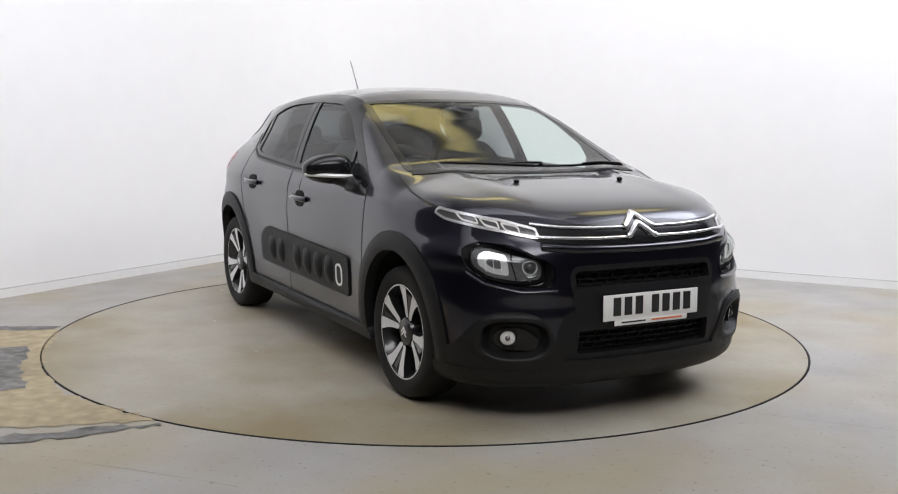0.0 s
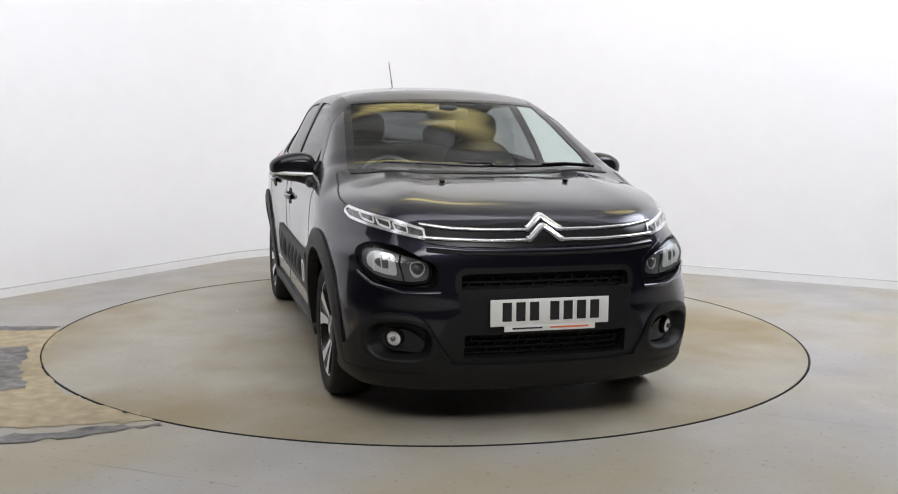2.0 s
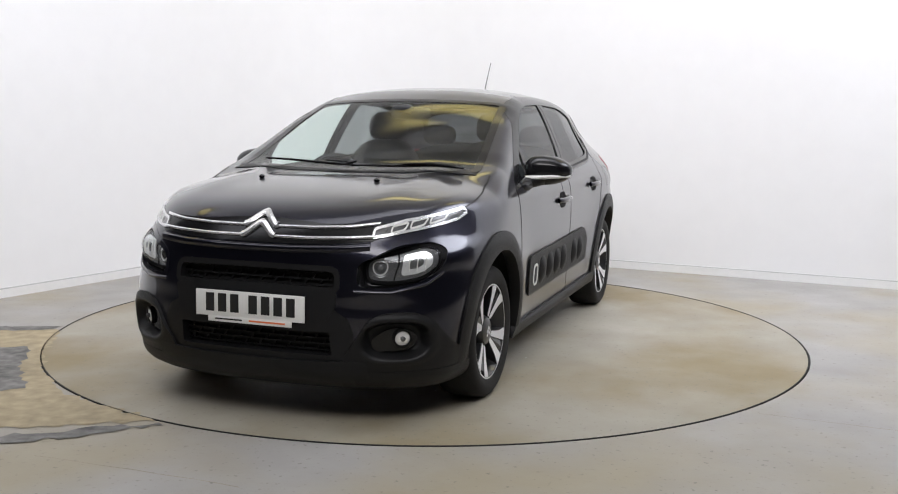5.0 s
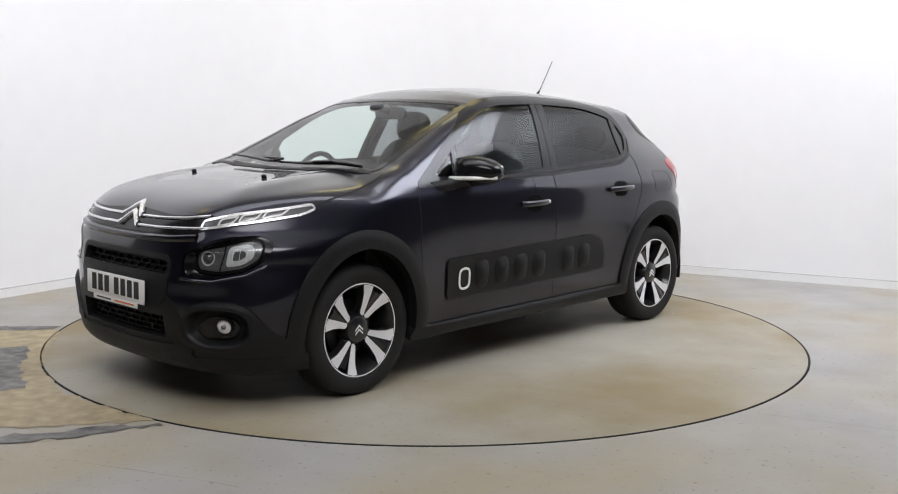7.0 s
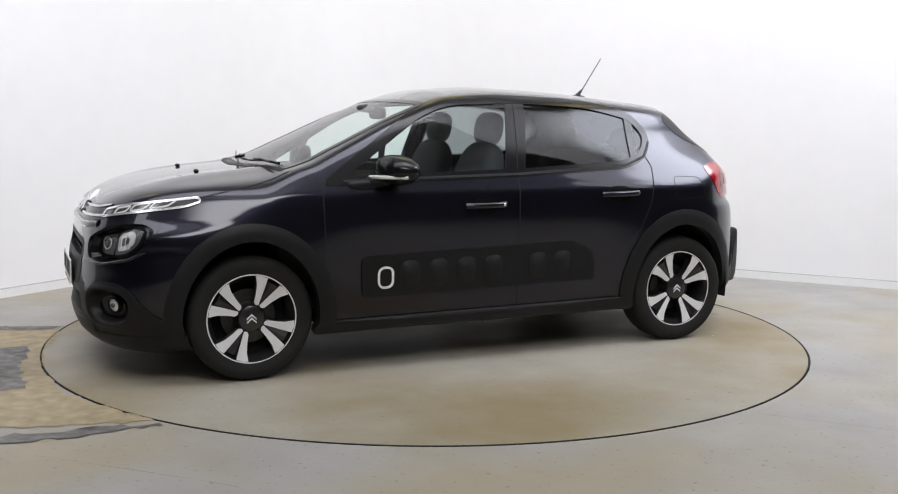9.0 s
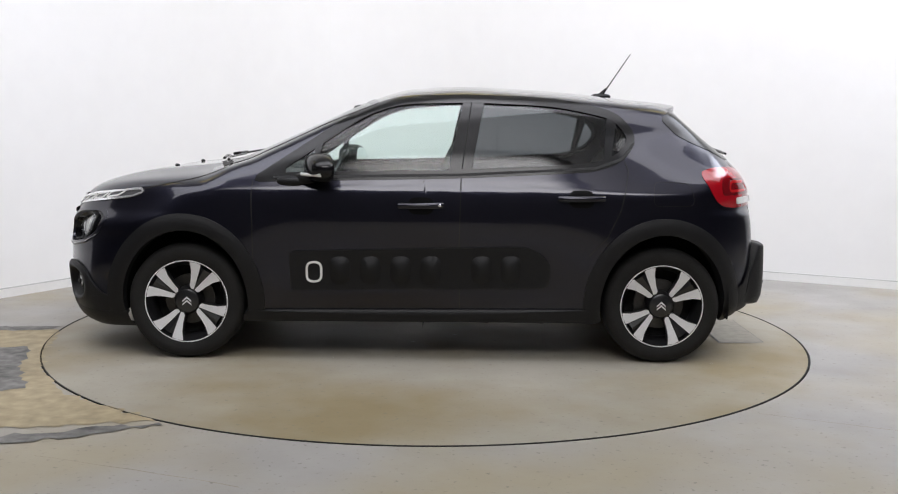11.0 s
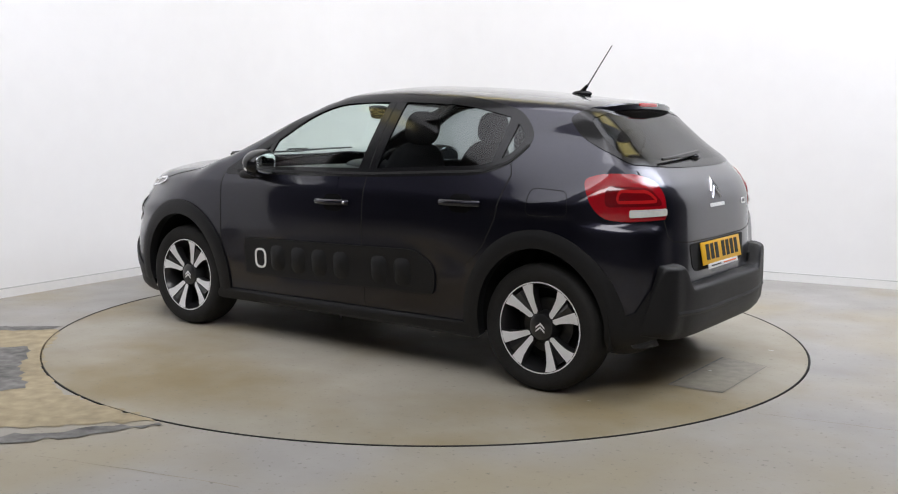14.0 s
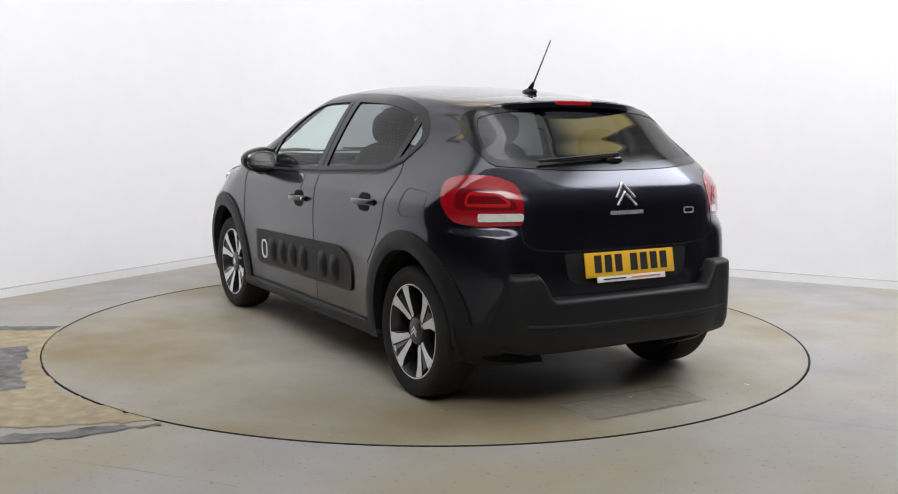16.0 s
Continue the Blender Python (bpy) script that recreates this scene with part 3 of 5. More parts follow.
G = shell_grid(300, 280)
NU, NP = G.shape[0], G.shape[1] - 1
G = G[:, :NP]
ii, jj = np.meshgrid(np.arange(NU - 1), np.arange(NP), indexing="ij")
j2 = (jj + 1) % NP
quads = np.stack([(ii + 1) * NP + jj, (ii + 1) * NP + j2, ii * NP + j2, ii * NP + jj], -1).reshape(-1, 4)
V = G.reshape(-1, 3)
C = V[quads].mean(1)
cx, cy, cz, ay = C[:, 0], C[:, 1], C[:, 2], np.abs(C[:, 1])
in_side = inside(DLO, cx, cz) & (ay > 0.45) & (cz > 0.95)
in_screen = inside(SCREEN_LINE, cx, cy) & (cz > 0.99) & (cx > 0.2)
in_rear = inside(REAR_LINE, cy, cz) & (cx < -1.2)
in_arch = (np.hypot((np.abs(cx) - HUB_F) / 0.362, (cz - HUB_Z) / 0.415) < 1) & (ay > 0.35) & (cz < 0.8)
in_grille = (inside(GRILLE_UP, cy, cz) | inside(GRILLE_LOW, cy, cz)) & (cx > 1.7)
low = cz < np.where(cx < -1.45, 0.285, np.where(cx < 1.6, 0.215, 0.185))
CORNER_ANGLE = np.arctan2(ay - AXIS["CF"][1], cx - AXIS["CF"][0])
in_pocket = inside([(a * 0.97 + 0.03 * PX, b * 0.97 + 0.03 * 0.69) for a, b in POCKET_LINE], CORNER_ANGLE, cz) & (cx > 1.3)
in_fog = (fog_round(CORNER_ANGLE, cz) < 1.05) & (cx > 1.5)
keep = ~(in_pocket | in_fog | in_side | in_screen | in_rear | in_arch | in_grille | low)
region = np.full(len(C), "side_panel", dtype=object)
region[(cx > 0.905) & (cz > 0.2)] = "front_wing"
bonnet_edge = np.interp(cx, [1.05, 1.37, 1.6, 1.9], [0.70, 0.745, 0.70, 0.60])
region[(cx > 1.02) & (cz > np.interp(ay, [0, 0.5, 0.75], [0.85, 0.86, 0.90])) & (ay < bonnet_edge) & (cx < 2.1)] = "bonnet"
region[(cz > 1.38) | ((cz > 1.30) & (ay < 0.6) & (cx < 0.3))] = "roof"
region[(cx < -1.35) & (ay < 0.58) & (cz > 0.715) & (cz < 1.36)] = "tailgate"
region[(cx > 1.62) & (cz < 0.86) & (region != "bonnet")] = "front_bumper"
region[(cx < -1.45) & (cz < 0.715)] = "rear_bumper"
door_rear = np.interp(cz, [0.2, 0.45, 0.635, 1.04], [-0.83, -0.86, -0.945, -1.09])
region[(region == "side_panel") & (cx > -0.19) & (cx <= 0.905) & (cz < 1.0) & (cz > 0.25)] = "front_door"
region[(region == "side_panel") & (cx <= -0.19) & (cx > door_rear) & (cz < 1.04) & (cz > 0.25)] = "rear_door"


def shell_part(name, mask, label=""):
    q = quads[mask]
    used, inv = np.unique(q, return_inverse=True)
    ob = part(name, (V[used], inv.reshape(q.shape)), PAINT, car, label, sharp=180)
    n = outward(V[used][:, 0], V[used][:, 1], V[used][:, 2])
    ob.data.normals_split_custom_set_from_vertices([tuple(v) for v in n])
    return ob


DOORS = {}
for name in ("front_wing", "front_door", "rear_door", "side_panel"):
    for s in (1, -1):
        DOORS[name, s] = shell_part(name, keep & (region == name) & (np.sign(cy) == s))
for name in ("bonnet", "roof", "tailgate", "front_bumper", "rear_bumper"):
    DOORS[name] = shell_part(name, keep & (region == name))


def both(name, geo, mat, label="", under=None, sharp=35):
    """The same part on the left and on the right."""
    made = []
    for s in (1, -1):
        parent = DOORS[under, s] if under else car
        made.append(part(name, geo if s > 0 else flipped(geo), mat, parent, label, sharp))
    return made

# ---- glass ----
def pane(name, geo, mat, parent, label=""):
    ob = part(name, geo, mat, parent, label)
    ob.visible_shadow = False
    return ob


def sheet(view, outline, off, rings=12, step=0.02):
    """A single curved pane."""
    v, f = patch(view, outline, off, 0.003, step, rings)
    return v, f


pane("windscreen", sheet("T", SCREEN_LINE, 0.001, 22), SCREEN, car, "clear curved windscreen")
part("windscreen_seal", band("T", SCREEN_LINE, -0.022, 0.018, 0.003, 0.010), GLOSS, car)
pane("rear_window", sheet("B", REAR_LINE, 0.001, 18), REAR_GLASS, car, "dark tinted rear window")
part("rear_window_seal", band("B", REAR_LINE, -0.022, 0.010, 0.003, 0.010), GLOSS, car)
for s in (1, -1):
    for name, line, mat, door in (("front_window", WIN_FRONT, SIDE_GLASS, "front_door"), ("rear_side_window", WIN_REAR, PRIVACY, "rear_door"), ("quarter_window", WIN_QUARTER, PRIVACY, "side_panel")):
        g = sheet("L", line, -0.006)
        pane(name, g if s > 0 else flipped(g), mat, DOORS[door, s])
        g = band("L", line, -0.004, 0.020, 0.000, 0.012)
        part("window_frame", g if s > 0 else flipped(g), GLOSS, DOORS[door, s])
both("window_surround", band("L", DLO, -0.034, 0.012, 0.0015, 0.006), GLOSS)
both("pillar_cover", patch("L", rounded([(-0.20, 1.395), (-0.315, 1.395), (-0.24, 1.008), (-0.118, 1.008)], 0.01), 0.0005, 0.008), GLOSS)
both("pillar_cover", patch("L", rounded([(-0.975, 1.315), (-1.03, 1.305), (-0.985, 1.075), (-0.945, 1.075)], 0.008), 0.0005, 0.008), GLOSS)
both("window_divider", patch("L", rounded([(0.575, 1.165), (0.535, 1.185), (0.592, 0.995), (0.62, 0.995)], 0.005), 0.001, 0.012), GLOSS)
both("window_corner", patch("L", rounded([(0.90, 0.965), (0.74, 1.05), (0.735, 0.975)], 0.01), 0.001, 0.012), GLOSS)
both("waist_seal", band("L", [(0.80, 0.975), (-0.2, 0.998), (-0.90, 1.038), (-1.04, 1.085), (-1.115, 1.17)], -0.006, 0.006, 0.004, 0.010, closed=False), TRIM)


# ---- shut lines ----
def seam(view, pts, w=0.0028):
    return band(view, pts, -w, w, 0.0012, 0.004, 0.012, closed=False)


both("shut_line", seam("L", [(0.905, 0.96), (0.912, 0.88), (0.905, 0.60), (0.90, 0.40), (0.885, 0.25)]), GAP)
both("shut_line", seam("L", [(-0.245, 1.395), (-0.19, 1.0), (-0.182, 0.60), (-0.19, 0.25)]), GAP)
both("shut_line", seam("L", [(-1.05, 1.085), (-1.075, 1.03), (-1.03, 0.82), (-0.965, 0.68), (-0.87, 0.58)]), GAP)
both("shut_line", seam("S", [(1.06, 0.505), (1.13, 0.468), (1.25, 0.420), (1.374, 0.387), (1.50, 0.360), (1.60, 0.337)], 0.0035), GAP)
both("shut_line", seam("B", [(0.60, 1.06), (0.615, 1.0)]), GAP)
both("shut_line", seam("B", [(0.56, 0.84), (0.555, 0.77), (0.50, 0.735), (0.36, 0.722), (0.0, 0.718)]), GAP)
both("shut_line", seam("L", [(-1.60, 0.372), (-1.70, 0.385)]), GAP)
part("fuel_flap_line", band("L", rounded([(-1.205, 0.975), (-1.40, 0.965), (-1.42, 0.85), (-1.20, 0.845)], 0.035), -0.0012, 0.0012, 0.0010, 0.004), GAP, car)

# ---- cladding ----
for hx in (HUB_F, HUB_R):
    f = 1 if hx > 0 else -1
    arc = [(hx + 0.384 * math.cos(a), HUB_Z + 0.436 * math.sin(a)) for a in np.radians(np.linspace(-12 if f > 0 else -8, 188 if f > 0 else 192, 60))]
    both("wheel_arch_trim", band("L", arc, -0.050, 0.038, 0.010, 0.05, 0.02, closed=False, crown=0.006), TRIM, "matt black plastic wheel-arch trim")
    n = 40
    vs, fs = [], []
    for i in range(n + 1):
        a = radians(-10 + 200 * i / n)
        for y in (0.80, 0.45):
            vs.append((hx + 0.362 * math.cos(a), y, HUB_Z + 0.412 * math.sin(a)))
    for i in range(n):
        fs.append((2 * i, 2 * i + 1, 2 * i + 3, 2 * i + 2))
    fs.append(tuple(range(1, 2 * n + 2, 2)))
    both("wheel_arch_liner", (vs, fs), UNDER)
both("sill_trim", patch("L", rounded([(0.95, 0.272), (-0.93, 0.290), (-0.95, 0.218), (0.97, 0.212)], [0.03, 0.05, 0.02, 0.02]), 0.014, 0.05, 0.03, 8, 0.012), TRIM, "matt black plastic sill trim")

bump_panel = both("door_bump_panel", patch("L", rounded([(0.715, 0.590), (-0.56, 0.626), (-0.675, 0.54), (-0.66, 0.402), (0.71, 0.380)], [0.03, 0.08, 0.12, 0.03, 0.03]), 0.010, 0.016, 0.02, 10), TRIM, "matt black soft plastic door bump panel")
for k, bx in enumerate((0.445, 0.285, 0.125, -0.035, -0.305, -0.460)):
    lift = 0.012 * (0.7 - bx)
    g = patch("L", rounded([(bx + 0.058, 0.560 + lift), (bx - 0.055, 0.562 + lift), (bx - 0.052, 0.412 + lift), (bx + 0.055, 0.410 + lift)], 0.05), 0.011, 0.004, 0.012, 8, 0.020)
    for s in (1, -1):
        part("air_bump", g if s > 0 else flipped(g), TRIM, bump_panel[0 if s > 0 else 1])
g = band("L", rounded([(0.622, 0.532), (0.545, 0.533), (0.545, 0.428), (0.622, 0.427)], 0.036), -0.006, 0.006, 0.014, 0.008, 0.006)
for s in (1, -1):
    part("badge_ring", g if s > 0 else flipped(g), WHITE_P, bump_panel[0 if s > 0 else 1], "white rounded ring badge")


# ---- handles and mirrors ----
# Dark lamp frames, and the black oval that paints the handle cups' shade.
INNER = material("cup_shade_and_bezel_black", (0.003, 0.003, 0.0035), 0.6, 0, 0.05, 200, spec=0.1)

def handle(x0, x1, z):
    xm = (x0 + x1) / 2
    y = float(onto("L", [xm], [z])[0][1])
    # Flat oval on the skin, no hollow: the cup's shade is its black colour.
    cup = patch("L", rounded([(xm + 0.068, z + 0.044), (xm - 0.068, z + 0.044), (xm - 0.068, z - 0.046), (xm + 0.068, z - 0.046)], 0.05), 0.0025, 0.005, 0.01, 6, 0.0)
    pts = [(x0 + (x1 - x0) * t, y + 0.004 + 0.026 * math.sin(math.pi * t) ** 0.6, z + 0.004 * t) for t in np.linspace(0, 1, 13)]
    bar = tube(pts, 0.015, 12)
    bar = ([(v[0], y + 0.018 + (v[1] - y - 0.018) * 0.8, v[2]) for v in bar[0]], bar[1])
    return cup, bar


for door, x0, x1, z in (("front_door", 0.135, -0.095, 0.836), ("rear_door", -0.705, -0.94, 0.880)):
    cup, bar = handle(x0, x1, z)
    both("handle_cup_shade", cup, INNER, under=door)
    both("door_handle", bar, PAINT, under=door)
lock = blob(-0.080, 0.868, 0.840, 0.008, 0.004, 0.008)
part("door_lock", lock, CHROME, DOORS["front_door", 1])


def mirror_shell():
    """Door mirror head on the left: rounded in front, flat behind."""
    v, f = blob(0, 0, 0, 0.092, 0.118, 0.080, 2.5, 32, 20)
    out = []
    for x, y, z in v:
        t = (y + 0.118) / 0.236
        k = 1.0 - 0.30 * t ** 2
        xx = x * (1 - 0.15 * t)
        xx = max(xx, -0.052) if x < 0 else xx
        out.append((0.565 + xx - 0.055 * t, 0.885 + y, 1.026 + z * k + (0.010 if z > 0 else 0) * (1 - t)))
    return out, f


mirrors = both("door_mirror", mirror_shell(), GLOSS, "gloss black door mirror", sharp=60)
indicator = tube([(0.655 - 0.03 * t - 0.10 * t ** 3, 0.79 + 0.205 * t, 0.994 + 0.006 * t) for t in np.linspace(0, 1, 14)], 0.010, 8)
stalk = join(tube([(0.68, 0.775, 0.965), (0.62, 0.83, 0.972), (0.57, 0.87, 0.985)], 0.030, 12), blob(0.70, 0.80, 0.955, 0.085, 0.035, 0.028, 2.4))
mg = blob(0, 0, 0, 0.003, 0.100, 0.062, 3.0)
mglass = ([(0.5095 - 0.055 * (y + 0.118) / 0.236 + x, 0.885 + y, 1.026 + z * (1 - 0.30 * ((y + 0.118) / 0.236) ** 2)) for x, y, z in mg[0]], mg[1])
for k, s in enumerate((1, -1)):
    part("indicator_strip", indicator if s > 0 else flipped(indicator), LAMP_WHITE, mirrors[k], "clear indicator strip")
    part("mirror_arm", stalk if s > 0 else flipped(stalk), TRIM, mirrors[k])
    part("mirror_glass", mglass if s > 0 else flipped(mglass), MIRROR, mirrors[k])


# ---- front ----
LAMP_MID = material("daytime_lamp_body", (0.12, 0.12, 0.125), 0.15, 0.4, 0.2, 90, coat=1.0)

def corner_patch(view, pts, radius, **kw):
    return patch(view, rounded(wrap(view, *pts), radius), **kw)


DRL = [(1.90, 0.500, 0.838), (1.80, 0.60, 0.868), (1.59, 0.746, 0.905), (1.56, 0.762, 0.885), (1.60, 0.748, 0.860), (1.80, 0.62, 0.824), (1.905, 0.500, 0.800)]
DRL_R = [0.01, 0.03, 0.03, 0.03, 0.03, 0.03, 0.01]
drls = both("daytime_lamp", corner_patch("CF", DRL, DRL_R, off=0.002, thick=0.01, step=0.012, rings=6), LAMP_MID, "slim clear daytime running lamp")
for k, s in enumerate((1, -1)):
    g = band("CF", rounded(wrap("CF", *DRL), DRL_R), -0.007, 0.004, 0.007, 0.012, 0.010)
    part("chrome_frame", g if s > 0 else flipped(g), CHROME, drls[k])
    for q in range(3):
        a, b = 0.20 + 0.24 * q, 0.40 + 0.24 * q
        mid_pt = lambda t, h: (1.905 - 0.345 * t ** 1.1, 0.50 + 0.24 * t ** 0.85, 0.818 + 0.068 * t + h)
        cell = rounded(wrap("CF", mid_pt(a, 0.014), mid_pt(b, 0.014), mid_pt(b - 0.03, -0.013), mid_pt(a, -0.015)), 0.01)
        g = band("CF", cell, -0.004, 0.004, 0.006, 0.006, 0.008)
        part("light_cell", g if s > 0 else flipped(g), LAMP_WHITE, drls[k])

def lamp_sink(a, b, f):
    """The lamp's face lies deeper towards the middle of the car."""
    return -0.052 * ramp((A_OUT - a) / (A_OUT - A_IN) * 1.5)


def pocket_sink(a, b, f):
    return (lamp_sink(a, b, f) - 0.006) * ramp((1 - f) / 0.22)


both("lamp_pocket", patch("CF", POCKET_LINE, 0.0005, 0.006, 0.010, 24, shape=pocket_sink), GLOSS, "gloss black hollow round the headlamp", sharp=60)
both("pocket_rim", band("CF", POCKET_LINE, -0.016, 0.006, 0.0022, 0.02, 0.008), PAINT, sharp=60)
head_line = rounded(wrap("CF", *HEAD), HEAD_R)
heads = both("headlamp", patch("CF", head_line, 0.000, 0.012, 0.012, 8, shape=lamp_sink), LAMP_DARK, "rounded clear headlamp under the daytime lamp")
for k, s in enumerate((1, -1)):
    fl = (lambda g: g) if s > 0 else flipped
    part("lamp_surround", fl(band("CF", head_line, -0.004, 0.010, 0.004, 0.012, 0.012, shape=lamp_sink)), INNER, heads[k])
    refl = corner_patch("CF", [(1.85, 0.632, 0.750), (1.80, 0.69, 0.752), (1.773, 0.718, 0.728), (1.768, 0.722, 0.690), (1.795, 0.690, 0.655), (1.85, 0.632, 0.645), (1.84, 0.638, 0.695)], [0.02, 0.05, 0.04, 0.04, 0.05, 0.02, 0.04], off=0.003, thick=0.004, step=0.01, rings=6, dome=-0.004, shape=lamp_sink)
    part("reflector", fl(refl), LAMP_GREY, heads[k])
    # Thin upright ribs in white: the reflector's sparkle is put into their colour.
    for y0, y1 in ((0.652, 0.658), (0.676, 0.680), (0.698, 0.701)):
        part("sparkle_rib", fl(band("CF", wrap("CF", (1.82, y0, 0.738), (1.82, y1, 0.662)), -0.0012, 0.0012, 0.006, 0.006, 0.008, closed=False, shape=lamp_sink)), LAMP_WHITE, heads[k])
    part("lamp_divider", fl(band("CF", wrap("CF", (1.86, 0.612, 0.762), (1.86, 0.625, 0.700), (1.86, 0.608, 0.630)), -0.004, 0.004, 0.004, 0.008, 0.01, closed=False, shape=lamp_sink)), INNER, heads[k])
    part("projector_bowl", fl(patch("CF", oval("CF", (1.888, 0.552, 0.688), 0.046, 0.052), 0.002, 0.004, 0.008, 6, -0.010, shape=lamp_sink)), LAMP_DARK, heads[k])
    part("projector_ring", fl(band("CF", oval("CF", (1.888, 0.552, 0.686), 0.034, 0.040), -0.003, 0.003, 0.004, 0.006, 0.006, shape=lamp_sink)), LAMP_GREY, heads[k])
    part("projector_lens", fl(patch("CF", oval("CF", (1.888, 0.552, 0.686), 0.025, 0.030), 0.001, 0.004, 0.006, 6, 0.014, shape=lamp_sink)), LAMP_MID, heads[k])
    pane("lamp_lens", fl(patch("CF", head_line, 0.006, 0.004, 0.012, 8, 0.014, shape=lamp_sink)), LENS_CLEAR, heads[k])
    brow = band("CF", wrap("CF", (1.95, 0.452, 0.590), (1.87, 0.59, 0.584), (1.78, 0.705, 0.612), (1.72, 0.752, 0.655)), -0.006, 0.008, 0.002, 0.006, 0.012, closed=False, crown=0.005)
    part("lamp_brow", fl(brow), PAINT, heads[k])

# chrome strips and double chevron
part("grille_panel", patch("F", rounded([(0.0, 0.872), (0.30, 0.852), (0.56, 0.862), (0.53, 0.790), (0.30, 0.772), (0.0, 0.768), (-0.30, 0.772), (-0.53, 0.790), (-0.56, 0.862), (-0.30, 0.852)], 0.05), 0.002, 0.006, 0.02, 8), GLOSS, car)
both("chrome_strip", band("F", [(0.074, 0.834), (0.24, 0.835), (0.40, 0.842), (0.515, 0.856)], -0.0048, 0.0048, 0.008, 0.012, 0.02, closed=False, crown=0.003), CHROME)
both("chrome_strip", band("F", [(0.078, 0.794), (0.24, 0.794), (0.40, 0.800), (0.515, 0.806)], -0.0052, 0.0052, 0.008, 0.012, 0.02, closed=False, crown=0.003), CHROME)
for base, tip in ((0.834, 0.884), (0.794, 0.846)):
    line = [(-0.080, base), (-0.066, base + 0.002), (-0.012, tip - 0.006), (0.0, tip - 0.001), (0.012, tip - 0.006), (0.066, base + 0.002), (0.080, base)]
    part("chevron", band("F", line, -0.012, 0.010, 0.012, 0.018, 0.006, closed=False, crown=0.005), CHROME, car, "chrome chevron emblem")

part("bumper_lip", band("F", [(-0.50, 0.772), (-0.36, 0.760), (-0.18, 0.754), (0.0, 0.752), (0.18, 0.754), (0.36, 0.760), (0.50, 0.772)], -0.014, 0.020, 0.001, 0.004, 0.02, closed=False, crown=0.012), PAINT, car, "gloss black ledge under the chrome strips", 60)

# grilles
def recess(name, line, depth, rim_mat, rim_w):
    """The dark well behind an opening, with its rim and honeycomb bars."""
    well = part(name, patch("F", line, -depth, 0.001, 0.02, 6), UNDER, car, "black recessed honeycomb grille")
    part("rim", band("F", line, -0.016, rim_w, 0.0015, 0.055, 0.015), rim_mat, well)
    l = np.array(line)
    y0, y1, z0, z1 = l[:, 0].min(), l[:, 0].max(), l[:, 1].min(), l[:, 1].max()
    rows = max(3, round((z1 - z0) / 0.024))
    for r in range(1, rows):
        z = z0 + (z1 - z0) * r / rows
        part("grille_bar", band("F", [(y0 + 0.02, z), (0.0, z), (y1 - 0.02, z)], -0.0035, 0.0035, -depth + 0.016, 0.012, 0.03, closed=False), GRILLE, well)
    for r in range(rows):
        for c in range(11):
            y = y0 + (y1 - y0) * (c + (0.75 if r % 2 else 0.25)) / 11
            z = z0 + (z1 - z0) * r / rows
            part("grille_post", band("F", [(y - 0.006, z), (y + 0.006, z + (z1 - z0) / rows)], -0.004, 0.004, -depth + 0.015, 0.012, 0.008, closed=False), GRILLE, well)


recess("upper_grille", GRILLE_UP, 0.045, TRIM, 0.008)
recess("lower_grille", GRILLE_LOW, 0.050, TRIM, 0.080)
part("plate_carrier", patch("F", rounded([(-0.385, 0.585), (0.385, 0.585), (0.375, 0.50), (0.33, 0.452), (-0.33, 0.452), (-0.375, 0.50)], [0.01, 0.01, 0.05, 0.03, 0.03, 0.05]), 0.003, 0.008), TRIM, car)
FOG = [(2.00, 0.40, 0.300), (1.98, 0.46, 0.385), (1.96, 0.505, 0.470), (1.91, 0.570, 0.500), (1.85, 0.675, 0.500), (1.80, 0.735, 0.465), (1.76, 0.768, 0.395), (1.72, 0.795, 0.340), (1.62, 0.825, 0.318), (1.61, 0.825, 0.24), (1.85, 0.66, 0.225), (1.99, 0.42, 0.235)]

